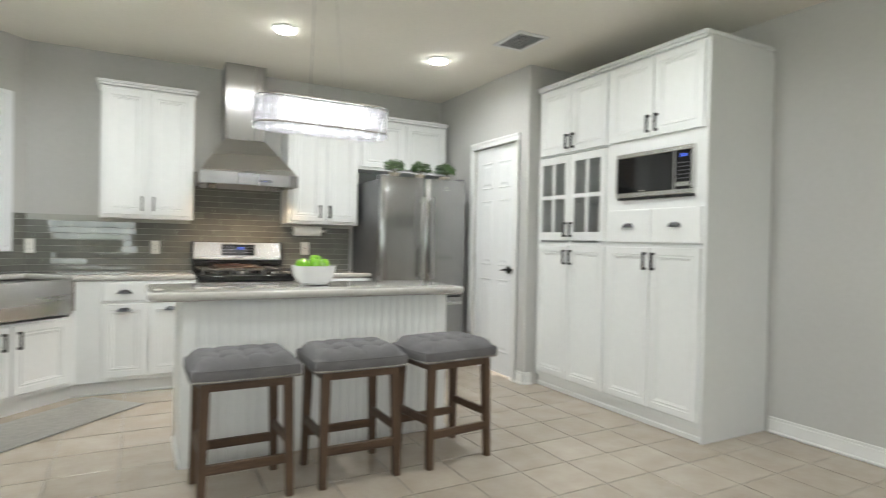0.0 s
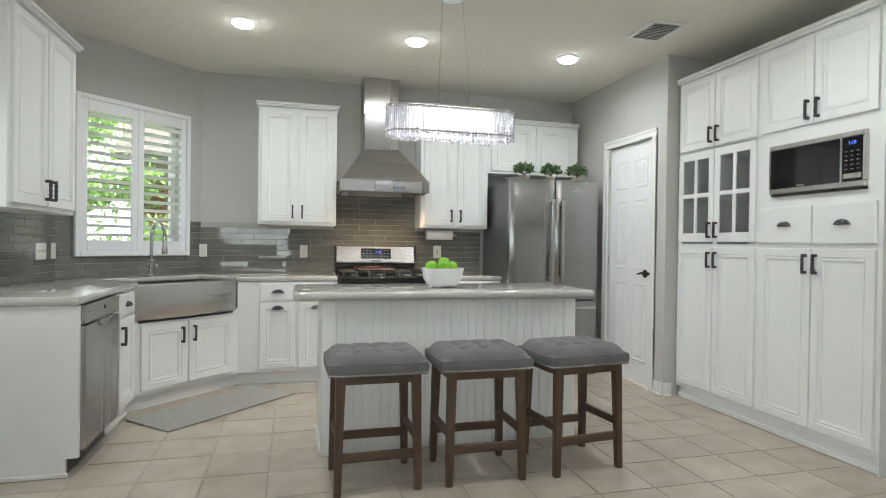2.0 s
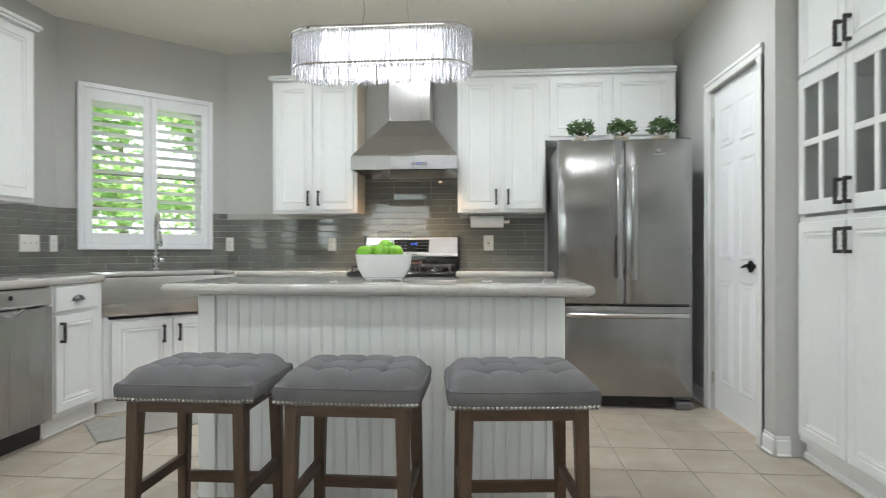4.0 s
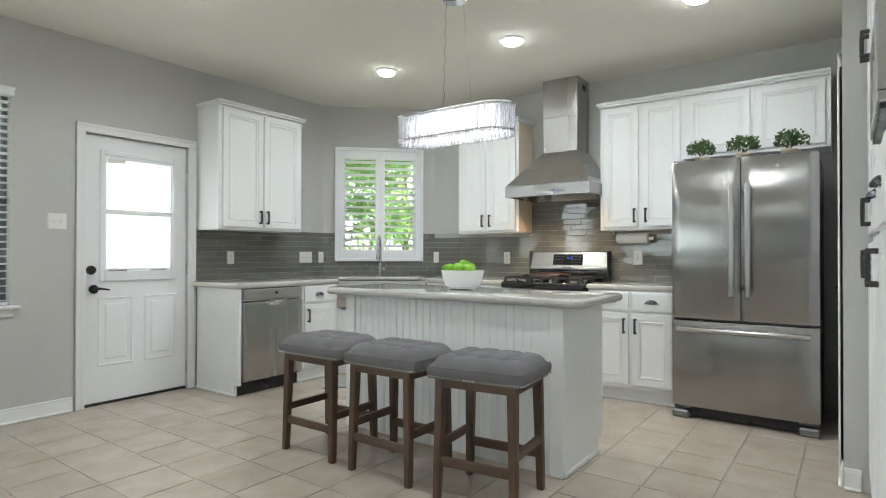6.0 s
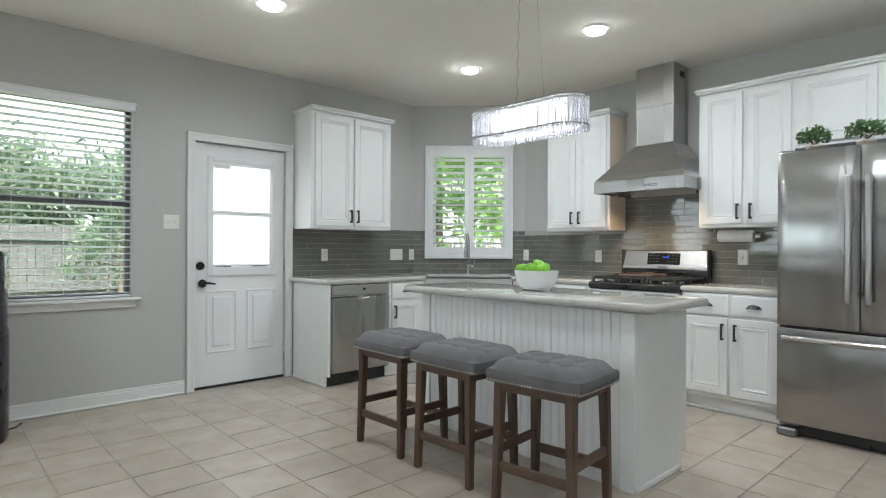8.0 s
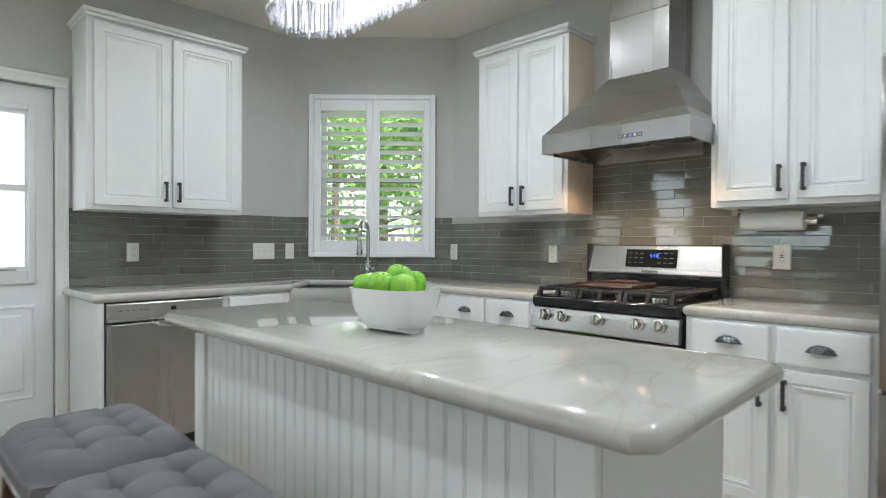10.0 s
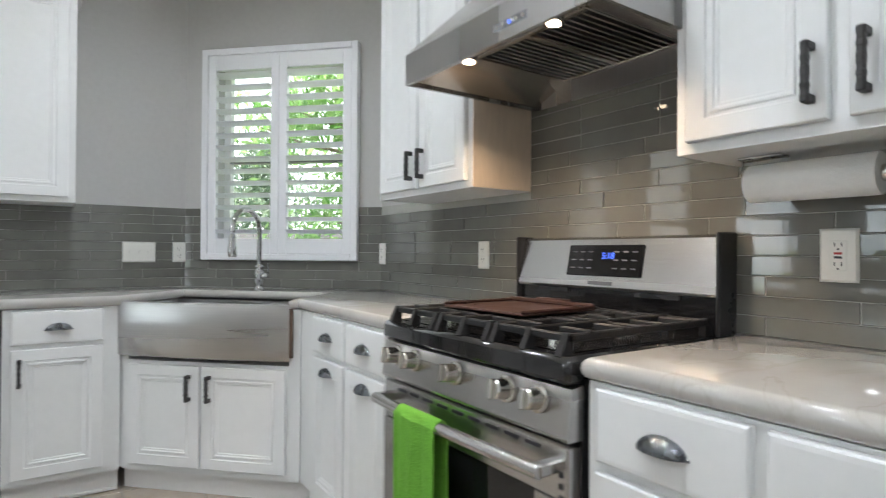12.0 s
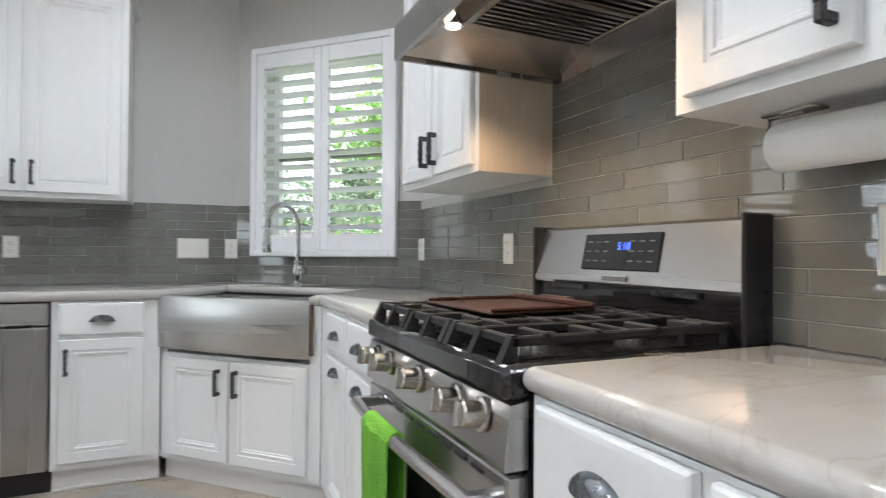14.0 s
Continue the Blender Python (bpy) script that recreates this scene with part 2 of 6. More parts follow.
def quartz():
    """Pale polished stone with thin brown and grey veins."""
    m = mat("veined_quartzite", (0.50, 0.485, 0.455), 0.09, var=0.06, scale=2.2, fine=9, rvar=0.03, coat=0.3, second=(0.455, 0.445, 0.425), amount=0.5)
    n, l = m.node_tree.nodes, m.node_tree.links
    b = n["Principled BSDF"]
    was = b.inputs["Base Color"].links[0].from_socket
    geo = n.new("ShaderNodeNewGeometry")
    for k, (sc, width, tone, turn) in enumerate(((1.3, 0.030, (0.33, 0.29, 0.23, 1), 0.5), (2.6, 0.018, (0.27, 0.22, 0.15, 1), 1.1))):
        mp = n.new("ShaderNodeMapping")
        mp.inputs["Rotation"].default_value = (0, 0, turn)
        mp.inputs["Scale"].default_value = (1, 0.35, 1)
        l.new(geo.outputs["Position"], mp.inputs["Vector"])
        t = n.new("ShaderNodeTexNoise")
        t.inputs["Scale"].default_value, t.inputs["Detail"].default_value, t.inputs["Distortion"].default_value = sc * 2, 7, 0.9
        l.new(mp.outputs[0], t.inputs["Vector"])
        s = n.new("ShaderNodeMath"); s.operation = "SUBTRACT"; s.inputs[1].default_value = 0.5 + 0.06 * k
        a = n.new("ShaderNodeMath"); a.operation = "ABSOLUTE"
        r = n.new("ShaderNodeMapRange")
        r.inputs["From Min"].default_value, r.inputs["From Max"].default_value = 0.0, width
        r.inputs["To Min"].default_value, r.inputs["To Max"].default_value = 0.20, 0.0
        l.new(t.outputs["Fac"], s.inputs[0]); l.new(s.outputs[0], a.inputs[0]); l.new(a.outputs[0], r.inputs["Value"])
        x = n.new("ShaderNodeMix"); x.data_type = "RGBA"
        l.new(r.outputs[0], x.inputs["Factor"]); l.new(was, x.inputs["A"]); x.inputs["B"].default_value = tone
        was = x.outputs["Result"]
    l.new(was, b.inputs["Base Color"])
    return m


STONE = quartz()


def floor_ceramic():
    """Glazed beige tile: soft cloudy mottling, faint slate relief, satin sheen."""
    m = bpy.data.materials.new("beige_ceramic_tile")
    m.use_nodes = True
    n, l = m.node_tree.nodes, m.node_tree.links
    b = n["Principled BSDF"]
    geo, oi = n.new("ShaderNodeNewGeometry"), n.new("ShaderNodeObjectInfo")
    cloud, grain, swell = (n.new("ShaderNodeTexNoise") for k in range(3))
    for t, sc, det in ((cloud, 6.0, 3), (grain, 45.0, 3), (swell, 17.0, 3)):
        t.inputs["Scale"].default_value, t.inputs["Detail"].default_value = sc, det
        l.new(geo.outputs["Position"], t.inputs["Vector"])
    ramp = n.new("ShaderNodeValToRGB")
    ramp.color_ramp.elements[0].position, ramp.color_ramp.elements[0].color = 0.22, (0.385, 0.325, 0.265, 1)
    ramp.color_ramp.elements[1].position, ramp.color_ramp.elements[1].color = 0.80, (0.50, 0.44, 0.375, 1)
    mix = n.new("ShaderNodeMath"); mix.operation = "MULTIPLY_ADD"
    mix.inputs[1].default_value = 0.25
    l.new(grain.outputs["Fac"], mix.inputs[0])
    sub = n.new("ShaderNodeMath"); sub.operation = "MULTIPLY_ADD"
    sub.inputs[1].default_value, sub.inputs[2].default_value = 0.85, -0.05
    l.new(cloud.outputs["Fac"], sub.inputs[0]); l.new(sub.outputs[0], mix.inputs[2])
    l.new(mix.outputs[0], ramp.inputs["Fac"])
    tone = n.new("ShaderNodeMapRange")
    tone.inputs["To Min"].default_value, tone.inputs["To Max"].default_value = 0.95, 1.05
    l.new(oi.outputs["Random"], tone.inputs["Value"])
    hs = n.new("ShaderNodeHueSaturation")
    l.new(tone.outputs[0], hs.inputs["Value"]); l.new(ramp.outputs["Color"], hs.inputs["Color"])
    l.new(hs.outputs["Color"], b.inputs["Base Color"])
    b.inputs["Roughness"].default_value = 0.23
    bn = n.new("ShaderNodeBump")
    bn.inputs["Strength"].default_value, bn.inputs["Distance"].default_value = 0.12, 0.004
    l.new(swell.outputs["Fac"], bn.inputs["Height"]); l.new(bn.outputs[0], b.inputs["Normal"])
    return m


FLOOR_TILE = floor_ceramic()

# ---- building helpers ----
def box(bm, x0, x1, y0, y1, z0, z1, bev=0.0, seg=1):
    v = [bm.verts.new(p) for p in ((x0, y0, z0), (x1, y0, z0), (x1, y1, z0), (x0, y1, z0), (x0, y0, z1), (x1, y0, z1), (x1, y1, z1), (x0, y1, z1))]
    f = [bm.faces.new([v[i] for i in q]) for q in ((3, 2, 1, 0), (4, 5, 6, 7), (0, 1, 5, 4), (1, 2, 6, 5), (2, 3, 7, 6), (3, 0, 4, 7))]
    if bev:
        e = list({e for q in f for e in q.edges})
        bmesh.ops.bevel(bm, geom=e, offset=bev, segments=seg, affect="EDGES", profile=0.5)
    return bm


def boxes(*rows, bev=0.0):
    bm = bmesh.new()
    for r in rows:
        box(bm, *r[:6], bev=r[6] if len(r) > 6 else bev)
    return bm


def prism(outline, z0, z1, bev=0.0, seg=2, bm=None):
    """An upright block over a plan outline."""
    bm = bm or bmesh.new()
    lo = [bm.verts.new((x, y, z0)) for x, y in outline]
    hi = [bm.verts.new((x, y, z1)) for x, y in outline]
    n = len(outline)
    bm.faces.new(lo[::-1])
    top = bm.faces.new(hi)
    for i in range(n):
        bm.faces.new((lo[i], lo[(i + 1) % n], hi[(i + 1) % n], hi[i]))
    bmesh.ops.recalc_face_normals(bm, faces=bm.faces[:])
    if bev:
        e = [e for e in bm.edges if abs(e.verts[0].co.z - e.verts[1].co.z) < 1e-6]
        bmesh.ops.bevel(bm, geom=e, offset=bev, segments=seg, affect="EDGES", profile=0.5)
    return bm


def lathe(profile, seg=24, bm=None, at=(0, 0, 0), axis="Z"):
    """A turned shape from (radius, height) pairs."""
    bm = bm or bmesh.new()
    rings = []
    for r, h in profile:
        ring = []
        for i in range(seg):
            a = 2 * math.pi * i / seg
            p = (r * math.cos(a), r * math.sin(a), h)
            if axis == "X":
                p = (p[2], p[0], p[1])
            elif axis == "Y":
                p = (p[0], p[2], p[1])
            ring.append(bm.verts.new((p[0] + at[0], p[1] + at[1], p[2] + at[2])))
        rings.append(ring)
    for a, b in zip(rings, rings[1:]):
        for i in range(seg):
            bm.faces.new((a[i], a[(i + 1) % seg], b[(i + 1) % seg], b[i]))
    for ring, flip in ((rings[0], True), (rings[-1], False)):
        bm.faces.new(ring[::-1] if flip else ring)
    bmesh.ops.recalc_face_normals(bm, faces=bm.faces[:])
    return bm


def tube(points, r, seg=10, bm=None):
    """A round rod along a line of points."""
    bm = bm or bmesh.new()
    pts = [Vector(p) for p in points]
    rings = []
    for i, p in enumerate(pts):
        d = (pts[min(i + 1, len(pts) - 1)] - pts[max(i - 1, 0)]).normalized()
        up = Vector((0, 0, 1)) if abs(d.z) < 0.95 else Vector((1, 0, 0))
        a = d.cross(up).normalized()
        b = d.cross(a).normalized()
        rad = r[i] if isinstance(r, (list, tuple)) else r
        rings.append([bm.verts.new(p + rad * (math.cos(t) * a + math.sin(t) * b)) for t in (2 * math.pi * k / seg for k in range(seg))])
    for a, b in zip(rings, rings[1:]):
        for i in range(seg):
            bm.faces.new((a[i], a[(i + 1) % seg], b[(i + 1) % seg], b[i]))
    bm.faces.new(rings[0][::-1]); bm.faces.new(rings[-1])
    bmesh.ops.recalc_face_normals(bm, faces=bm.faces[:])
    return bm


def relief(x0, x1, z0, z1, rings, thick=0.02, y=0.0, bm=None):
    """A slab whose face (towards -y) steps in and out: rings of (inset, depth)."""
    bm = bm or bmesh.new()
    loops = []
    for ins, dep in [(0, thick)] + list(rings):
        loops.append([bm.verts.new(p) for p in ((x0 + ins, y + dep, z0 + ins), (x1 - ins, y + dep, z0 + ins), (x1 - ins, y + dep, z1 - ins), (x0 + ins, y + dep, z1 - ins))])
    for a, b in zip(loops, loops[1:]):
        for i in range(4):
            bm.faces.new((a[i], a[(i + 1) % 4], b[(i + 1) % 4], b[i]))
    bm.faces.new(loops[-1]); bm.faces.new(loops[0][::-1])
    bmesh.ops.recalc_face_normals(bm, faces=bm.faces[:])
    return bm


def part(name, bm, material, parent=None, label="", smooth=False, at=None):
    me = bpy.data.meshes.new(name)
    bm.to_mesh(me)
    bm.free()
    if smooth:
        me.shade_smooth()
        me.set_sharp_from_angle(angle=radians(38))
    me.materials.append(material)
    ob = new(name, me)
    ob.parent = parent
    if at is not None:
        ob.matrix_basis = at
    if label:
        ob["label"] = label
    return ob


def again(ob, m, parent=None):
    """The same part once more at the pose m, sharing its mesh."""
    o = new(ob.name.split(".")[0], ob.data)
    o.parent = parent or ob.parent
    o.matrix_basis = m
    return o


def thing(name, label, category, m=None, group="", kind=""):
    ob = new(name)
    ob.empty_display_size = 0.1
    if m is not None:
        ob.matrix_basis = m
    return tagged(ob, label, category, group, kind)


def setting(ob, label="", category=""):
    return tagged(ob, label, category, "", "structure")


# ---- the shell ----
def wall(name, length, holes, m, label, z1=CEIL, thick=0.14):
    """A wall seen from -y in its own frame, with openings (x0, x1, z0, z1) through it."""
    bm = bmesh.new()
    x = 0.0
    for a, b, lo, hi in sorted(holes):
        box(bm, x, a, 0, thick, 0, z1)
        if lo > 0:
            box(bm, a, b, 0, thick, 0, lo)
        box(bm, a, b, 0, thick, hi, z1)
        x = b
    box(bm, x, length, 0, thick, 0, z1)
    bmesh.ops.remove_doubles(bm, verts=bm.verts[:], dist=0.0005)
    return setting(part(name, bm, WALL, at=m), label, "wall")


AT_LEFT = lambda y, x=LEFT: pose(x, y, 0, 0, 0, 90)
AT_BACK = lambda x, y=BACK: pose(x, y, 0)
AT_RIGHT = lambda y, x: pose(x, y, 0, 0, 0, -90)
AT_DIAG = pose(LEFT, CORNER_Y, 0, 0, 0, 45)
DIAG_LEN = (CORNER_X - LEFT) * math.sqrt(2)
WIN = (1.29, 2.15, 0.78, 2.20)
WIN2 = (-1.35, 0.35, 0.78, 2.20)
DOOR = (2.597, 3.382, 0.0, 2.005)
CWIN = (DIAG_LEN / 2 - 0.40, DIAG_LEN / 2 + 0.40, 1.105, 2.18)
RWIN = (-0.05, 1.55, 0.78, 2.20)

wall("wall_left", CORNER_Y - FRONT, [(WIN[0] - FRONT, WIN[1] - FRONT, WIN[2], WIN[3]), (WIN2[0] - FRONT, WIN2[1] - FRONT, WIN2[2], WIN2[3]), (DOOR[0] - FRONT, DOOR[1] - FRONT, 0, DOOR[3])], AT_LEFT(FRONT), "greige painted wall with window and back door")
wall("wall_corner", DIAG_LEN, [CWIN], AT_DIAG, "greige painted diagonal wall with shuttered window")
wall("wall_back", PANTRY_WALL + 0.14 - CORNER_X, [], AT_BACK(CORNER_X), "greige painted wall behind range and refrigerator")
PD = (4.305, 4.97, 2.068)
wall("wall_pantry", BACK - 4.27, [(BACK - PD[1], BACK - PD[0], 0, PD[2])], AT_RIGHT(BACK, PANTRY_WALL), "greige painted wall with a pantry door")
wall("wall_return", RIGHT - PANTRY_WALL, [], pose(PANTRY_WALL, 4.13, 0), "greige painted wall end beside tall cabinets")
wall("wall_right", 4.13 - FRONT, [], AT_RIGHT(4.13, RIGHT), "greige painted side wall")
wall("wall_front", RIGHT - LEFT + 0.28, [(RIGHT + 0.14 - (LEFT + RWIN[1]), RIGHT + 0.14 - (LEFT + RWIN[0]), RWIN[2], RWIN[3])], pose(RIGHT + 0.14, FRONT, 0, 0, 0, 180), "greige painted wall with window")
setting(part("ceiling", boxes((LEFT - 0.2, RIGHT + 0.2, FRONT - 0.2, BACK + 0.2, CEIL, CEIL + 0.12)), CEILING), "matt beige-white ceiling with recessed lamps", "ceiling")
floor = setting(part("floor", boxes((LEFT - 0.16, RIGHT + 0.16, FRONT - 0.16, BACK + 0.16, -0.12, -0.004)), FLOOR_GROUT), "square beige ceramic floor tiles with brown grout", "floor")


def baseboard(length, m):
    bm = boxes((0, length, -0.014, -0.001, 0.0, 0.085, 0.003), (0, length, -0.009, -0.001, 0.085, 0.105, 0.003), (0, length, -0.024, -0.001, 0.0, 0.018, 0.006))
    return setting(part("baseboard", bm, TRIM, at=m), "white stepped baseboard along the wall", "baseboard")


baseboard(DOOR[0] - 0.075 - FRONT, AT_LEFT(FRONT))
baseboard(2.5 - FRONT, AT_RIGHT(2.5, RIGHT))
baseboard(0.11, AT_RIGHT(4.24, PANTRY_WALL))
baseboard(0.30, AT_RIGHT(5.34, PANTRY_WALL))
baseboard(0.07, pose(PANTRY_WALL - 0.001, 4.13, 0))


def casing(x0, x1, ztop, m, w=0.062):
    """Stepped door casing round an opening, seen from -y."""
    t = thing("trim", "white moulded door casing", "trim", m, kind="structure")
    for nm, r in (("jamb", (x0 - w, x0, 0)), ("jamb", (x1, x1 + w, 0)), ("head", (x0 - w, x1 + w, 1))):
        if r[2]:
            bm = boxes((r[0], r[1], -0.016, 0, ztop, ztop + w, 0.003), (r[0], r[1], -0.022, 0, ztop + w * 0.62, ztop + w, 0.003))
        else:
            out = r[0] if r[0] < x0 else r[1] - w * 0.38
            bm = boxes((r[0], r[1], -0.016, 0, 0, ztop, 0.003), (out, out + w * 0.38, -0.022, 0, 0, ztop, 0.003))
        part(nm, bm, TRIM, t)
    return t


casing(DOOR[0] - FRONT, DOOR[1] - FRONT, DOOR[3], AT_LEFT(FRONT))
casing(BACK - PD[1], BACK - PD[0], PD[2], AT_RIGHT(BACK, PANTRY_WALL))


def lever(parent, x, z, side, y=-0.0):
    """Dark lever handle on a round rose."""
    h = part("door_handle", lathe([(0.033, 0), (0.033, 0.008), (0.026, 0.014), (0.012, 0.016), (0.012, 0.045)], 20, axis="Y", at=(x, y - 0.045, z)), BRONZE, parent, "dark bronze lever handle", True)
    part("lever", tube([(x, y - 0.045, z), (x + side * 0.03, y - 0.05, z + 0.004), (x + side * 0.07, y - 0.048, z - 0.002), (x + side * 0.105, y - 0.044, z - 0.008)], [0.012, 0.010, 0.008, 0.006], 10), BRONZE, h, "", True)
    return h


def back_door():
    d = thing("door_1", "white exterior door with frosted window, closed", "door", AT_LEFT(FRONT) @ pose(DOOR[0] - FRONT, 0.03, 0), kind="structure")
    w, h = DOOR[1] - DOOR[0], DOOR[3]
    gx0, gx1, gz0, gz1 = 0.145, 0.665, 0.99, 1.86
    rows = [(0.004, gx0, 0, 0.042, 0.02, h - 0.006), (gx1, w - 0.004, 0, 0.042, 0.02, h - 0.006), (gx0, gx1, 0, 0.042, gz1, h - 0.006), (gx0, gx1, 0, 0.042, 0.02, gz0)]
    part("leaf", boxes(*rows), DOORW, d)
    for x0, x1 in ((0.10, 0.36), (0.44, 0.70)):
        part("panel", relief(x0, x1, 0.28, 0.80, [(0, -0.001), (0.012, -0.007), (0.022, -0.002), (0.05, -0.002), (0.062, -0.008)], 0.0005), DOORW, d)
    part("window_frame", boxes((gx0 - 0.035, gx0, -0.014, 0, gz0 - 0.075, gz1 + 0.035, 0.004), (gx1, gx1 + 0.035, -0.014, 0, gz0 - 0.075, gz1 + 0.035, 0.004), (gx0, gx1, -0.014, 0, gz1, gz1 + 0.035, 0.004), (gx0, gx1, -0.014, 0, gz0 - 0.075, gz0, 0.004), (gx0, gx1, -0.006, 0.03, 1.425, 1.455, 0.003)), DOORW, d)
    part("sash_rail", boxes((gx0, gx1, 0.0, 0.02, gz0, gz0 + 0.02), (gx0, gx0 + 0.014, 0.0, 0.02, gz0 + 0.02, gz1 - 0.02), (gx1 - 0.014, gx1, 0.0, 0.02, gz0 + 0.02, gz1 - 0.02), (gx0, gx1, 0, 0.02, gz1 - 0.02, gz1)), SHUTTER, d)
    for a, b in ((gx0 + 0.03, gx0 + 0.16), (gx1 - 0.18, gx1 - 0.05)):
        part("lift_rail", boxes((a, b, -0.012, -0.002, gz0 - 0.004, gz0 + 0.008, 0.002)), STEEL, d)
    for z0, z1 in ((gz0 + 0.02, 1.425), (1.455, gz1 - 0.02)):
        p = part("pane", boxes((gx0 + 0.014, gx1 - 0.014, 0.008, 0.012, z0, z1)), FROST, d, "frosted glass pane")
        p.visible_shadow = False
    part("latch_tag", boxes((gx0 + 0.02, gx0 + 0.15, -0.004, 0.0, gz1 - 0.055, gz1 - 0.022, 0.002)), PLATE, d, "pale sensor strip")
    for z in (0.18, 1.0, 1.78):
        part("hinge", lathe([(0.008, z - 0.05), (0.008, z + 0.05)], 10, at=(w + 0.002, -0.012, 0)), NICKEL, d, "", True)
    part("deadbolt", lathe([(0.03, -0.018), (0.03, -0.004), (0.034, 0)], 20, axis="Y", at=(0.055, 0, 1.0)), BRONZE, d, "round dark bronze deadbolt", True)
    lever(d, 0.058, 0.86, 1)
    part("threshold", boxes((0, w, -0.012, 0.11, 0.0, 0.018, 0.004)), BLACK_PLASTIC, d, "black door sweep and threshold")
    return d


def pantry_door():
    m = AT_RIGHT(BACK, PANTRY_WALL) @ pose(BACK - PD[1], 0.025, 0)
    d = thing("door_2", "white six-panel pantry door, closed", "door", m, kind="structure")
    w, h = PD[1] - PD[0], PD[2]
    part("leaf", boxes((0.003, w - 0.003, 0, 0.04, 0.012, h - 0.004)), DOORW, d)
    c = w / 2
    for z0, z1 in ((0.20, 0.86), (0.98, 1.58), (1.68, 1.93)):
        for x0, x1 in ((0.095, c - 0.045), (c + 0.045, w - 0.095)):
            part("panel", relief(x0, x1, z0, z1, [(0, -0.001), (0.010, -0.007), (0.020, -0.002), (0.035, -0.002), (0.050, -0.008)], 0.0005), DOORW, d)
    lever(d, w - 0.06, 0.95, -1)
    for z in (0.2, 1.05, 1.86):
        part("hinge", lathe([(0.007, z - 0.045), (0.007, z + 0.045)], 10, at=(0.0, -0.01, 0)), NICKEL, d, "", True)
    return d


back_door()
pantry_door()


def blind_window(name, hole, m, label, sill=True):
    """Sash window in the wall with a raised-slat blind inside the opening."""
    x0, x1, z0, z1 = hole
    t = thing(name, label, "window", m, kind="structure")
    f = 0.035
    mid = z0 + (z1 - z0) * 0.49
    part("window_frame", boxes((x0, x0 + f, 0.07, 0.12, z0, z1), (x1 - f, x1, 0.07, 0.12, z0, z1), (x0 + f, x1 - f, 0.07, 0.12, z1 - f, z1), (x0 + f, x1 - f, 0.07, 0.12, z0, z0 + f), (x0 + f, x1 - f, 0.065, 0.12, mid - 0.022, mid + 0.022)), FRAME_DARK, t, "dark bronze aluminium sash frame")
    for a, b in ((z0 + f, mid - 0.022), (mid + 0.022, z1 - f)):
        p = part("pane", boxes((x0 + f, x1 - f, 0.092, 0.096, a, b)), GLASS, t)
        p.visible_shadow = False
    if sill:
        part("window_sill", boxes((x0 - 0.05, x1 + 0.05, -0.045, 0.07, z0 - 0.024, z0 - 0.001, 0.006), (x0 - 0.02, x1 + 0.02, -0.016, -0.001, z0 - 0.075, z0 - 0.024, 0.004)), TRIM, t)
    part("valance", boxes((x0 - 0.012, x1 + 0.012, -0.03, 0.03, z1 - 0.045, z1 + 0.012, 0.006), (x0 - 0.018, x1 + 0.018, -0.036, 0.03, z1 + 0.0, z1 + 0.014, 0.005)), SHUTTER, t)
    n = 28
    slat = None
    for i in range(n):
        z = z0 + 0.03 + (z1 - z0 - 0.11) * i / (n - 1)
        at = pose(0, 0.035, z, -11)
        if slat is None:
            slat = part("slat", boxes((x0 + 0.008, x1 - 0.008, -0.024, 0.024, -0.0014, 0.0014)), SHUTTER, t, at=at)
        else:
            again(slat, at)
    for x in (x0 + 0.14, (x0 + x1) / 2, x1 - 0.14):
        part("cord", boxes((x - 0.0015, x + 0.0015, 0.008, 0.0105, z0 + 0.02, z1 - 0.04)), SHUTTER, t)
    part("bottom_rail", boxes((x0 + 0.006, x1 - 0.006, 0.01, 0.06, z0 + 0.003, z0 + 0.02, 0.004)), SHUTTER, t)
    return t


sh = lambda h, o: (h[0] - o, h[1] - o, h[2], h[3])
blind_window("window_1", sh(WIN, FRONT), AT_LEFT(FRONT), "sash window with open white horizontal blind")
blind_window("window_2", sh(WIN2, FRONT), AT_LEFT(FRONT), "wide sash window with open white blind")
blind_window("window_3", (RIGHT + 0.14 - (LEFT + RWIN[1]), RIGHT + 0.14 - (LEFT + RWIN[0]), RWIN[2], RWIN[3]), pose(RIGHT + 0.14, FRONT, 0, 0, 0, 180), "wide sash window with open white blind")


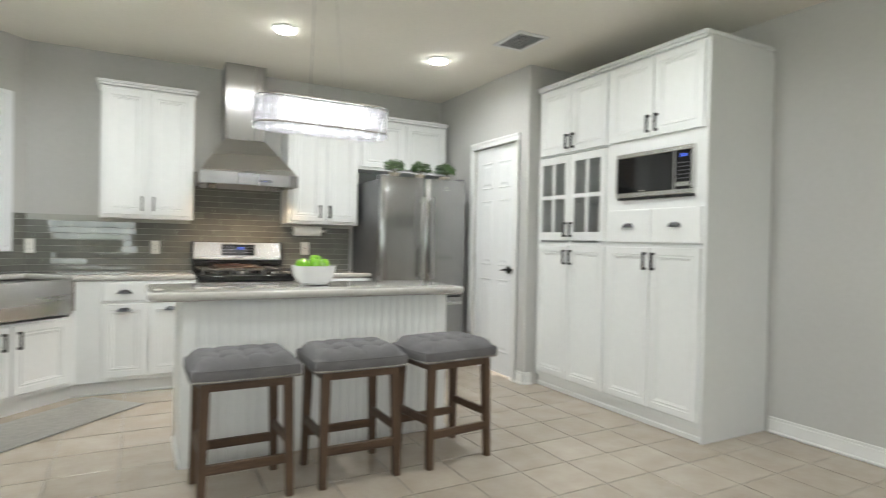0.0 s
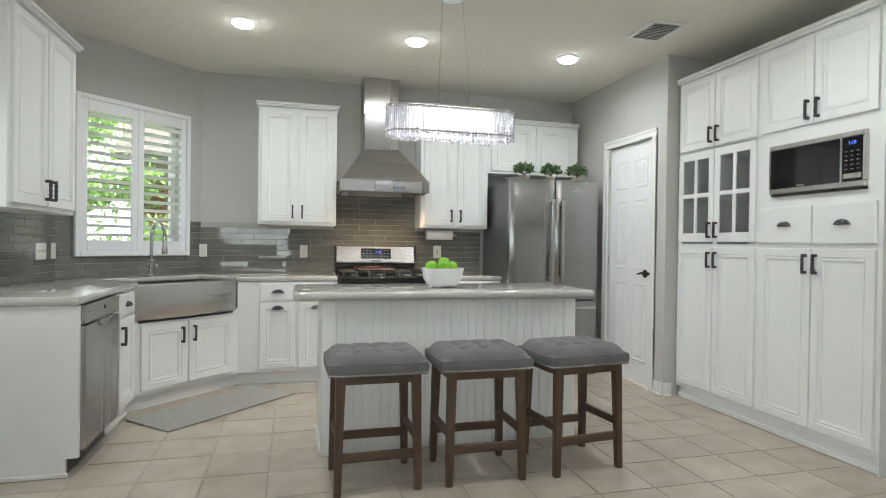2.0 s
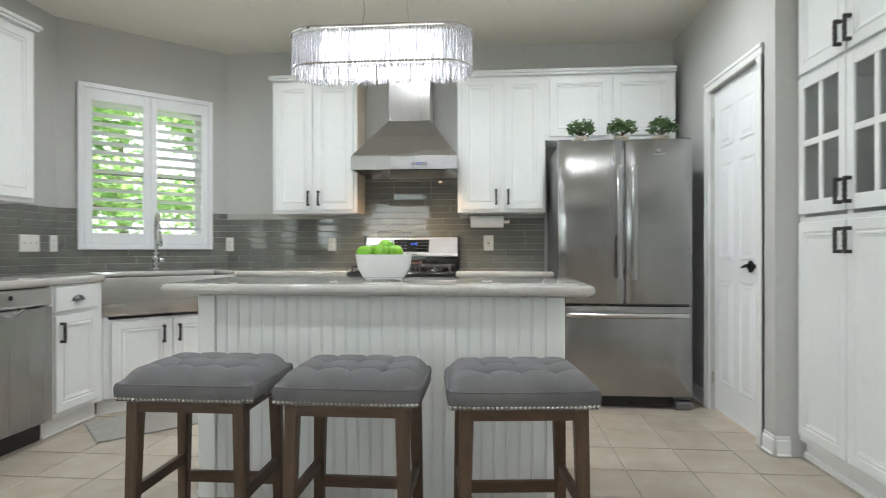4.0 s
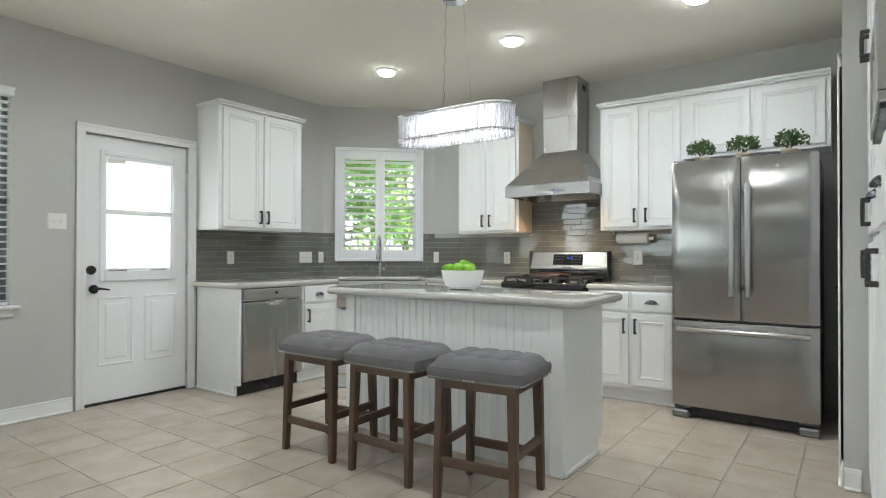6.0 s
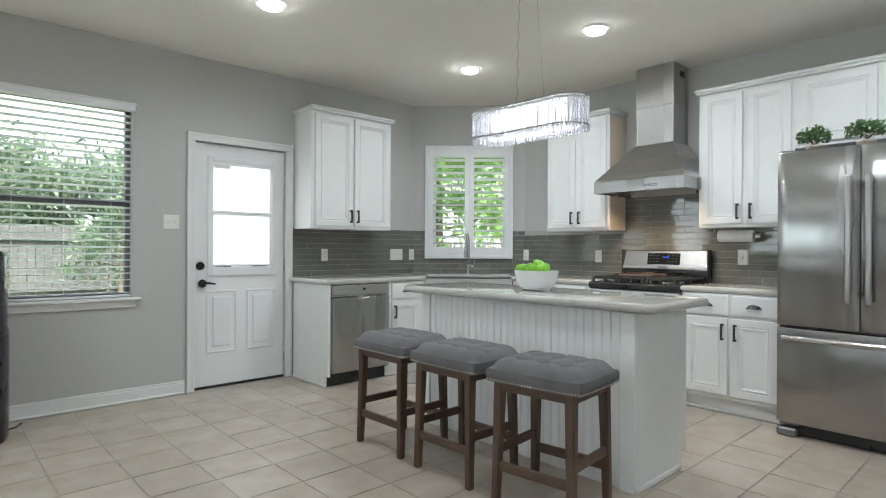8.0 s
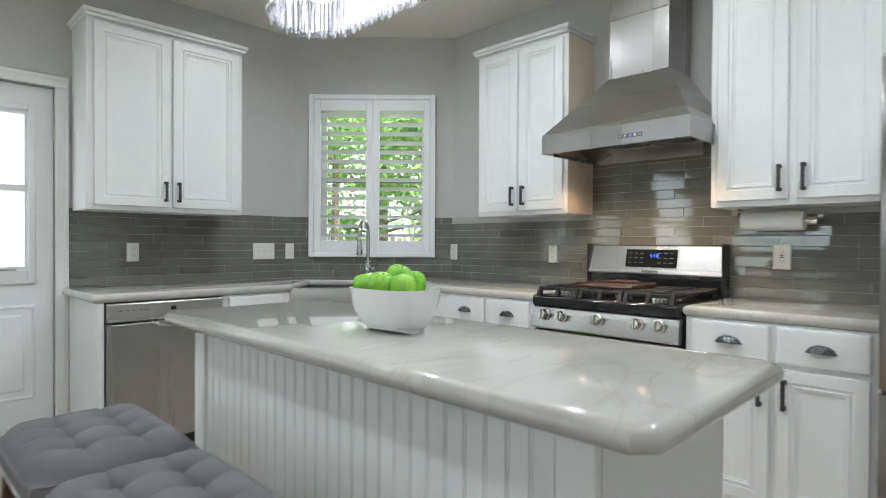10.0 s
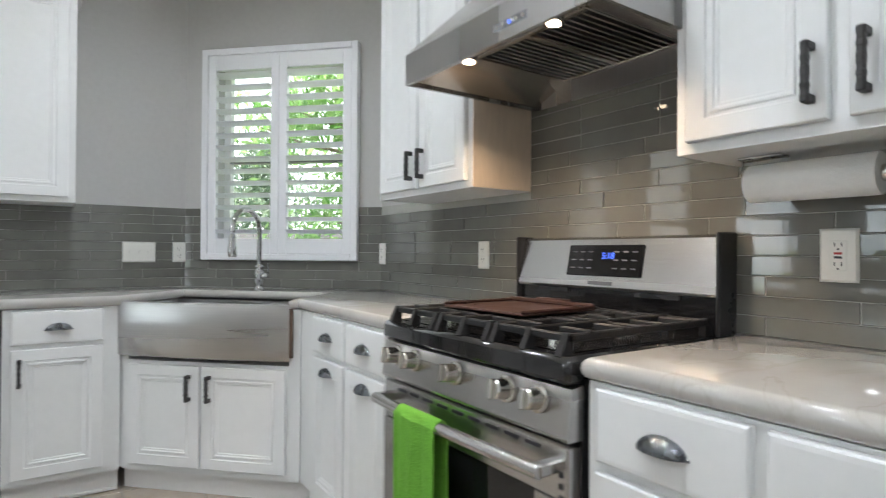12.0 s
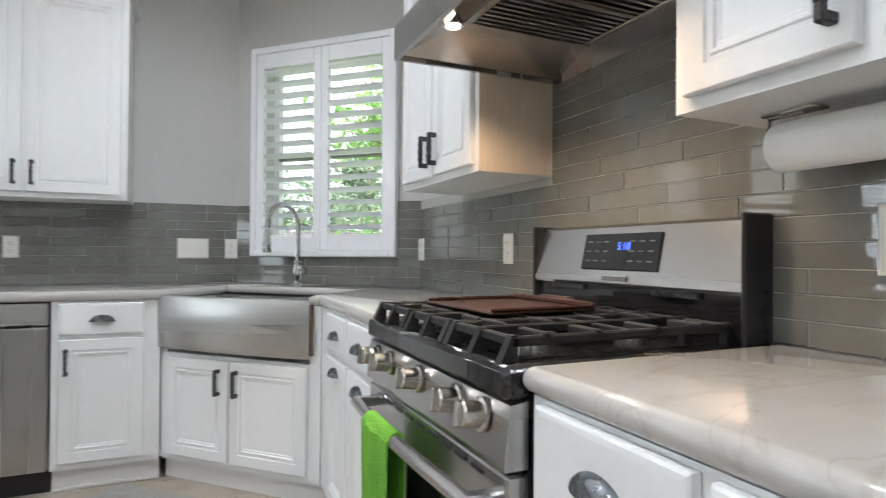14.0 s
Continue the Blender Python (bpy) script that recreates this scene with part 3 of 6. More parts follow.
def shutter_window():
    t = thing("window_4", "corner window behind open white plantation shutters", "window", AT_DIAG, kind="structure")
    c = DIAG_LEN / 2
    x0, x1, z0, z1 = c - 0.47, c + 0.462, 1.045, 2.243
    f = 0.036
    part("window_frame", boxes((x0, x0 + f, -0.045, 0.004, z0, z1, 0.004), (x1 - f, x1, -0.045, 0.004, z0, z1, 0.004), (x0 + f, x1 - f, -0.045, 0.004, z1 - f, z1, 0.004), (x0 + f, x1 - f, -0.045, 0.004, z0, z0 + f, 0.004)), SHUTTER, t)
    h = CWIN
    part("sash", boxes((h[0], h[0] + 0.04, 0.08, 0.12, h[2], h[3]), (h[1] - 0.04, h[1], 0.08, 0.12, h[2], h[3]), (h[0], h[1], 0.08, 0.12, h[3] - 0.04, h[3]), (h[0], h[1], 0.08, 0.12, h[2], h[2] + 0.04)), TRIM, t, "pale sash frame behind the shutters")
    part("meeting_rail", boxes((h[0] + 0.04, h[1] - 0.04, 0.075, 0.12, 1.605, 1.635)), FRAME_DARK, t, "dark meeting rail")
    p = part("pane", boxes((h[0] + 0.04, h[1] - 0.04, 0.098, 0.102, h[2] + 0.04, h[3] - 0.04)), GLASS, t)
    p.visible_shadow = False
    slat = None
    for a, b in ((x0 + f + 0.002, c - 0.001), (c + 0.001, x1 - f - 0.002)):
        s = 0.048
        pa = part("shutter_panel", boxes((a, a + s, -0.034, -0.006, z0 + f, z1 - f, 0.003), (b - s, b, -0.034, -0.006, z0 + f, z1 - f, 0.003), (a + s, b - s, -0.034, -0.006, z1 - f - 0.085, z1 - f, 0.003), (a + s, b - s, -0.034, -0.006, z0 + f, z0 + f + 0.085, 0.003)), SHUTTER, t)
        n = 14
        lo, hi = z0 + f + 0.125, z1 - f - 0.115
        for i in range(n):
            at = pose((a + b) / 2, -0.02, lo + (hi - lo) * i / (n - 1), -20)
            if slat is None:
                w = (b - a) / 2 - s - 0.003
                bm = bmesh.new()
                prof = [(-0.031, 0.0), (-0.016, 0.0048), (0.016, 0.0048), (0.031, 0.0), (0.016, -0.0048), (-0.016, -0.0048)]
                L = [bm.verts.new((-w, y, z)) for y, z in prof]
                R = [bm.verts.new((w, y, z)) for y, z in prof]
                bm.faces.new(L); bm.faces.new(R[::-1])
                for k in range(6):
                    bm.faces.new((L[k], R[k], R[(k + 1) % 6], L[(k + 1) % 6]))
                bmesh.ops.recalc_face_normals(bm, faces=bm.faces[:])
                slat = part("louver", bm, SHUTTER, pa, at=at)
            else:
                again(slat, at, pa)
    return t


shutter_window()

# ---- cabinets ----
RAISED = [(0, 0.003), (0.003, 0), (0.046, 0), (0.049, 0.005), (0.056, 0.005), (0.059, 0.001), (0.065, 0.001), (0.068, 0.006), (0.074, 0.006), (0.077, 0.009)]
SLAB = [(0, 0.004), (0.004, 0.001), (0.012, 0.0)]


def pull(parent, x, z, length=0.115, flat=False):
    """Rustic square bar pull with two feet and notched grip."""
    bm = bmesh.new()
    h = length / 2
    box(bm, x - 0.006, x + 0.006, -0.052, -0.038, z - h, z + h, 0.002)
    for s in (-1, 1):
        box(bm, x - 0.008, x + 0.008, -0.050, -0.018, z + s * (h - 0.008) - 0.008, z + s * (h - 0.008) + 0.008, 0.002)
        box(bm, x - 0.0068, x + 0.0068, -0.0535, -0.037, z + s * h * 0.45 - 0.006, z + s * h * 0.45 + 0.006, 0.002)
    box(bm, x - 0.0068, x + 0.0068, -0.0535, -0.037, z - 0.012, z + 0.012, 0.003)
    return part("handle", bm, IRON, parent, "rustic black iron bar pull")


def cup(parent, x, z):
    """Half-dome cup pull."""
    bm = bmesh.new()
    n, k = 16, 7
    g = [[bm.verts.new((x + 0.048 * math.cos(math.pi * i / n), -0.019 - 0.027 * math.sin(math.pi * i / n) * math.sin(math.pi / 2 * j / k), z + 0.030 * math.sin(math.pi * i / n) * math.cos(math.pi / 2 * j / k) - 0.012)) for j in range(k + 1)] for i in range(1, n)]
    for a, b in zip(g, g[1:]):
        for j in range(k):
            bm.faces.new((a[j], b[j], b[j + 1], a[j + 1]))
    bmesh.ops.solidify(bm, geom=bm.faces[:], thickness=0.002)
    box(bm, x - 0.052, x + 0.052, -0.021, -0.0185, z - 0.014, z - 0.008, 0.001)
    return part("handle", bm, PEWTER, parent, "dark pewter cup pull", True)


def front(parent, x0, x1, z0, z1, kind="door", grip=None, y=-0.019):
    """A door or drawer front; grip: ('bar', x, z) or ('cup', x, z)."""
    p = part(kind, relief(x0, x1, z0, z1, RAISED if kind == "door" else SLAB, 0.018, y), WHITE, parent)
    if grip:
        (pull if grip[0] == "bar" else cup)(p, grip[1], grip[2])
    return p


def base_unit(label, w, m, cells, depth=0.57, group="base cabinets", sides=True):
    """Floor cabinet; cells of (x0, x1, grip side) with a drawer over a door."""
    t = thing("base_cabinet", label, "cabinet", m, group)
    part("body", boxes((0, w, 0, depth, 0.105, 0.843)), WHITE, t)
    part("plinth", boxes((0.0, w, 0.057, depth, 0.0, 0.1045)), WHITE, t)
    part("toe_kick", boxes((0, w, 0.05, 0.056, 0.0, 0.09), (0, w, 0.038, 0.05, 0.0, 0.016, 0.003)), TRIM, t)
    for x0, x1, side in cells:
        front(t, x0, x1, 0.695, 0.835, "drawer", ("cup", (x0 + x1) / 2, 0.765))
        grip = ("cup", (x0 + x1) / 2, 0.632) if side == 0 else ("bar", x1 - 0.03 if side > 0 else x0 + 0.03, 0.58)
        front(t, x0, x1, 0.135, 0.675, "door", grip)
    return t


def upper_unit(label, w, m, cells, z0=1.322, z1=2.345, depth=0.29, grips=True, ends=(0, 0)):
    """Wall cabinet with doors (x0, x1, grip side) and a crown along its top."""
    t = thing("wall_cabinet", label, "cabinet", m, "wall cabinets")
    part("body", boxes((0, w, 0, depth, z0, z1)), WHITE, t)
    part("crown", boxes((-0.012 * ends[0], w + 0.012 * ends[1], -0.030, depth, z1, z1 + 0.016, 0.003), (-0.024 * ends[0], w + 0.024 * ends[1], -0.042, depth, z1 + 0.016, z1 + 0.040, 0.005)), WHITE, t)
    for x0, x1, side in cells:
        front(t, x0, x1, z0 + 0.025, z1 - 0.02, "door", ("bar", x1 - 0.028 if side > 0 else x0 + 0.028, z0 + 0.115) if grips else None)
    return t


FX = -0.765                      # face of the base cabinets on the left wall
FY = 5.12                       # face of those on the back wall
DIAG = lambda s, y: (LEFT + (s - y) * math.sqrt(0.5), CORNER_Y + (s + y) * math.sqrt(0.5))

ep = thing("end_panel", "white painted end panel beside the dishwasher", "cabinet panel", AT_LEFT(3.44, FX))
part("panel", boxes((0, 0.024, -0.012, 0.57, 0.09, 0.843), (0, 0.024, 0.045, 0.57, 0.0, 0.09)), WHITE, ep)
part("shoe", boxes((-0.012, 0.0, 0.03, 0.57, 0.0, 0.022, 0.004)), TRIM, ep)


def dishwasher():
    t = thing("dishwasher", "stainless steel dishwasher under the worktop", "dishwasher", AT_LEFT(3.468, FX))
    w = 0.594
    part("tub", boxes((0, w, 0.012, 0.55, 0.10, 0.842)), BLACK_PLASTIC, t)
    part("door", boxes((0.004, w - 0.004, -0.028, 0.010, 0.115, 0.735, 0.005)), STEEL, t, "brushed stainless door")
    cp = part("control_panel", boxes((0.004, w - 0.004, -0.024, 0.010, 0.742, 0.838, 0.006)), STEEL_H, t, "stainless control strip")
    part("button", boxes((w / 2 + 0.01, w / 2 + 0.035, -0.027, -0.024, 0.79, 0.812, 0.002)), BLACK_PLASTIC, cp)
    for i in range(5):
        part("mark", boxes((0.06 + i * 0.03, 0.075 + i * 0.03, -0.0246, -0.0240, 0.80, 0.803)), BLACK_PLASTIC, cp)
    part("handle", tube([(w / 2 - 0.09, -0.028, 0.735), (w / 2 - 0.05, -0.034, 0.716), (w / 2, -0.036, 0.710), (w / 2 + 0.05, -0.034, 0.716), (w / 2 + 0.09, -0.028, 0.735)], 0.010, 10), STEEL_H, t, "curved pocket handle", True)
    part("kick_plate", boxes((0.0, w, 0.05, 0.07, 0.0, 0.10)), BLACK_PLASTIC, t)


dishwasher()
base_unit("narrow white base cabinet with drawer and door", 0.425, AT_LEFT(4.066, FX), [(0.03, 0.36, -1)])
# diagonal sink base
sb = thing("base_cabinet", "white diagonal sink cabinet with two doors", "cabinet", AT_DIAG @ pose(0.015, -0.69, 0), "base cabinets")
S0, S1 = 0.157, 1.018
part("body", boxes((S0, S1, 0, 0.30, 0.105, 0.60)), WHITE, sb)
for stile in ((S0, S0 + 0.03, 0.0, 0.30, 0.60, 0.843), (S1 - 0.05, S1, 0.0, 0.30, 0.60, 0.843), (S0 - 0.07, S0 - 0.002, 0.012, 0.2, 0.105, 0.843)):
    part("side_stile", boxes(stile), WHITE, sb)
part("toe_kick", boxes((0.130, 1.043, 0.05, 0.056, 0.0, 0.105)), TRIM, sb)
mid = (S0 + S1) / 2 - 0.029
front(sb, S0 + 0.045, mid - 0.008, 0.135, 0.585, "door", ("bar", mid - 0.053, 0.49))
front(sb, mid + 0.008, S1 - 0.06, 0.135, 0.585, "door", ("bar", mid + 0.045, 0.49))
u = base_unit("white base cabinet beside the sink corner", 0.815, AT_BACK(-0.187, FY), [(0.19, 0.475, 0), (0.50, 0.79, 0)])
base_unit("white base cabinet between range and refrigerator", 0.672, AT_BACK(1.418, FY), [(0.028, 0.322, 1), (0.347, 0.64, -1)])

upper_unit("white wall cabinet beside the back door", 0.86, AT_LEFT(3.463, -1.075), [(0.033, 0.42, 1), (0.437, 0.83, -1)], depth=0.304, ends=(1, 1))
c = upper_unit("white wall cabinet beside the range hood", 0.665, AT_BACK(-0.038, 5.43), [(0.025, 0.318, 1), (0.343, 0.64, -1)], depth=0.275, ends=(1, 1))
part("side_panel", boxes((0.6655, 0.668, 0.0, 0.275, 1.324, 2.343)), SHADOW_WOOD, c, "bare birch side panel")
upper_unit("white wall cabinet over the paper towel", 0.657, AT_BACK(1.403, 5.435), [(0.03, 0.318, 1), (0.352, 0.638, -1)], depth=0.275, ends=(1, 0))
upper_unit("short white cabinet above the refrigerator", 0.945, AT_BACK(2.061, 5.435), [(0.03, 0.46, 1), (0.49, 0.915, -1)], z0=1.86, depth=0.275, grips=False)


def worktop(name, outline, label, group="worktops", top=TOP):
    return tagged(part(name, prism(outline, top - 0.046, top, 0.021, 4), STONE, smooth=True), label, "worktop", group)


EDGE_X, EDGE_Y = -0.742, 5.105
worktop("worktop", [(LEFT + 0.002, 3.41), (EDGE_X, 3.41), (EDGE_X, 4.485), DIAG(0.182, -0.705), DIAG(0.182, -0.27), DIAG(0.985, -0.27), DIAG(0.985, -0.71), (-0.179, EDGE_Y), (0.628, EDGE_Y), (0.628, BACK - 0.002), (CORNER_X, BACK - 0.002), (LEFT + 0.002, CORNER_Y)], "polished pale quartzite worktop around the sink corner")
worktop("worktop", [(1.408, EDGE_Y), (2.09, EDGE_Y), (2.09, BACK - 0.002), (1.408, BACK - 0.002)], "polished pale quartzite worktop beside the range")


def sink():
    t = thing("sink", "stainless apron-front farmhouse sink in the corner", "sink", AT_DIAG @ pose(0.578, -0.728, 0))
    w = 0.415
    bow = [(-w + 2 * w * k / 20, 0.016 - 0.022 * (1 - (2 * k / 20 - 1) ** 2)) for k in range(21)]
    part("apron", prism(bow + [(w, 0.035), (-w, 0.035)], 0.622, 0.866, 0.006, 2), STEEL_H, t, "bowed brushed steel apron", True)
    part("bowl", boxes((-w, w, 0.035, 0.428, 0.63, 0.645), (-w, -w + 0.012, 0.035, 0.428, 0.645, 0.843), (w - 0.012, w, 0.035, 0.428, 0.645, 0.843), (-w, w, 0.416, 0.428, 0.645, 0.843)), STEEL_H, t)
    part("drain", lathe([(0.045, 0.645), (0.045, 0.648), (0.03, 0.647)], 20, at=(0, 0.22, 0)), CHROME, t, "", True)
    part("side_batten", boxes((w + 0.001, w + 0.012, 0.012, 0.028, 0.64, 0.85)), WOOD, t, "bare brown wood batten")


sink()


def faucet():
    t = thing("faucet", "chrome pull-down gooseneck kitchen faucet", "faucet", AT_DIAG @ pose(0.588, -0.225, TOP, 0, 0, -8))
    part("base", lathe([(0.030, 0), (0.030, 0.006), (0.024, 0.012), (0.020, 0.03), (0.025, 0.05), (0.027, 0.075), (0.025, 0.095), (0.019, 0.108), (0.022, 0.125), (0.015, 0.135)], 24), CHROME, t, "", True)
    pts = [(0, 0, 0.13), (0, 0, 0.31)] + [(0, -0.105 + 0.105 * math.cos(a), 0.31 + 0.105 * math.sin(a)) for a in (math.pi * k / 14 for k in range(1, 14))] + [(0, -0.212, 0.295)]
    part("neck", tube(pts, 0.0135, 14), CHROME, t, "", True)
    part("spray_head", lathe([(0.012, 0.29), (0.016, 0.275), (0.0165, 0.235), (0.020, 0.225), (0.021, 0.185), (0.018, 0.175)], 20, at=(0, -0.212, 0)), CHROME, t, "", True)
    h = part("lever", tube([(0.02, 0, 0.075), (0.055, 0, 0.078)], 0.014, 14), CHROME, t, "", True)
    part("lever_tip", tube([(0.05, 0, 0.078), (0.060, -0.004, 0.10), (0.062, -0.010, 0.14)], [0.007, 0.005, 0.006], 10), CHROME, h, "", True)


faucet()


# ---- tall cabinets ----
PX = 3.195
def tall_unit(label, w, m, kind):
    t = thing("tall_cabinet", label, "cabinet", m, "tall cabinets")
    d = RIGHT - PX - 0.004
    part("toe_kick", boxes((0, w, 0.03, 0.04, 0.0, 0.095), (0, w, 0.016, 0.03, 0.0, 0.035, 0.006)), TRIM, t)
    h = w / 2
    top = ("bar", 2.02)
    if kind == "glass":
        for r in ((0, w, 0, d, 0.09, 1.20), (0, w, 0, d, 1.895, 2.440), (0, 0.05, 0, d, 1.20, 1.89), (w - 0.05, w, 0, d, 1.20, 1.89), (0.05, w - 0.05, d - 0.02, d, 1.20, 1.89), (h - 0.02, h + 0.02, 0, 0.02, 1.20, 1.89), (0.05, w - 0.05, 0.02, d - 0.02, 1.545, 1.56), (0, w, 0.04, d, 0, 0.09)):
            part("carcass_panel", boxes(r), WHITE, t)
    else:
        for r in ((0, w, 0, d, 0.09, 1.496), (0, w, 0, d, 1.818, 2.440), (0, 0.103, 0, d, 1.496, 1.818), (w - 0.080, w, 0, d, 1.496, 1.818), (0.103, w - 0.080, d - 0.02, d, 1.496, 1.818), (0.0, w, 0.04, d, 0, 0.09)):
            part("carcass_panel", boxes(r), WHITE, t)
    for x0, x1, s in ((0.02, h - 0.004, 1), (h + 0.004, w - 0.02, -1)):
        gx = x1 - 0.03 if s > 0 else x0 + 0.03
        front(t, x0, x1, 1.905, 2.425, "door", ("bar", gx, 1.99))
        front(t, x0, x1, 0.125, 1.175, "door", ("bar", gx, 1.085))
        if kind == "glass":
            dr = part("glass_door", boxes((x0, x0 + 0.05, -0.019, -0.001, 1.215, 1.885, 0.002), (x1 - 0.05, x1, -0.019, -0.001, 1.215, 1.885, 0.002), (x0 + 0.05, x1 - 0.05, -0.019, -0.001, 1.828, 1.885, 0.002), (x0 + 0.05, x1 - 0.05, -0.019, -0.001, 1.215, 1.28, 0.002), ((x0 + x1) / 2 - 0.014, (x0 + x1) / 2 + 0.014, -0.018, -0.002, 1.28, 1.828, 0.002), (x0 + 0.05, x1 - 0.05, -0.0175, -0.002, 1.545, 1.575, 0.002)), WHITE, t, "white divided glass door")
            xm = (x0 + x1) / 2
            for a, b in ((x0 + 0.05, xm - 0.014), (xm + 0.014, x1 - 0.05)):
                for lo, hi in ((1.28, 1.545), (1.575, 1.828)):
                    p = part("pane", boxes((a, b, -0.011, -0.008, lo, hi)), CABINET_GLASS, dr, "seeded glass pane")
            pull(dr, gx, 1.30)
        else:
            front(t, x0, x1, 1.205, 1.430, "drawer", ("cup", (x0 + x1) / 2, 1.322))
    if kind != "glass":
        part("side_panel", boxes((w + 0.0005, w + 0.006, 0.0, d, 0.0, 2.440)), WHITE, t)
    part("crown", boxes((0, w, -0.030, d, 2.440, 2.457, 0.003), (0, w + (0.012 if kind != "glass" else 0), -0.044, d, 2.457, 2.480, 0.006)), WHITE, t)
    return t


tall_unit("tall white pantry cabinet with glass-pane doors", 0.80, AT_RIGHT(4.125, PX), "glass")
tall_unit("tall white pantry cabinet around the microwave", 0.795, AT_RIGHT(3.325, PX), "oven")


def digits(text, size, m, material, parent, name="display_digits"):
    cu = bpy.data.curves.new(name, "FONT")
    cu.body, cu.size, cu.extrude = text, size, 0.0004
    cu.align_x, cu.align_y = "CENTER", "CENTER"
    tmp = bpy.data.objects.new(name, cu)
    scene.collection.objects.link(tmp)
    dg = bpy.context.evaluated_depsgraph_get()
    me = bpy.data.meshes.new_from_object(tmp.evaluated_get(dg))
    bpy.data.objects.remove(tmp)
    me.materials.clear(); me.materials.append(material)
    ob = new(name, me)
    ob.parent, ob.matrix_basis = parent, m
    return ob


FACE = lambda x, y, z: pose(x, y, z, 90)


def microwave():
    t = thing("microwave", "stainless built-in microwave with dark glass door", "microwave", AT_RIGHT(3.325, PX))
    x0, x1, z0, z1 = 0.098, 0.720, 1.512, 1.812
    part("case", boxes((x0 + 0.01, x1 - 0.01, 0.0, 0.40, z0 + 0.005, z1 - 0.005)), BLACK_PLASTIC, t)
    part("front_frame", boxes((x0, x1, -0.03, 0.0, z1 - 0.03, z1, 0.004), (x0, x1, -0.03, 0.0, z0, z0 + 0.032, 0.004), (x0, x0 + 0.012, -0.03, 0, z0 + 0.032, z1 - 0.03), (x1 - 0.012, x1, -0.03, 0, z0 + 0.032, z1 - 0.03)), STEEL_H, t, "stainless trim")
    part("door", boxes((x0 + 0.012, x1 - 0.145, -0.026, -0.004, z0 + 0.032, z1 - 0.03, 0.002)), SCREEN, t, "dark glass door")
    part("divider", boxes((x1 - 0.145, x1 - 0.135, -0.031, -0.004, z0, z1, 0.002)), STEEL, t)
    p = part("control_panel", boxes((x1 - 0.135, x1 - 0.012, -0.026, -0.004, z0 + 0.032, z1 - 0.03, 0.002)), SCREEN, t)
    digits("5:18", 0.027, FACE(x1 - 0.075, -0.0275, z1 - 0.062), BLUE, p)
    for r in range(5):
        for k in range(3):
            part("key_mark", boxes((x1 - 0.118 + k * 0.034, x1 - 0.102 + k * 0.034, -0.0266, -0.0258, z1 - 0.11 - r * 0.024, z1 - 0.104 - r * 0.024)), STEEL_DARK, p)
    part("open_button", boxes((x1 - 0.125, x1 - 0.022, -0.0285, -0.0255, z0 + 0.045, z0 + 0.075, 0.003)), STEEL_H, p)
    part("brand_plate", boxes((x0 + 0.20, x0 + 0.25, -0.0268, -0.0258, z0 + 0.036, z0 + 0.043)), NICKEL, t)
    part("bottom_rail", boxes((x0 + 0.01, x1 - 0.02, -0.024, 0.0, z0 - 0.014, z0, 0.003)), BLACK_PLASTIC, t)


microwave()


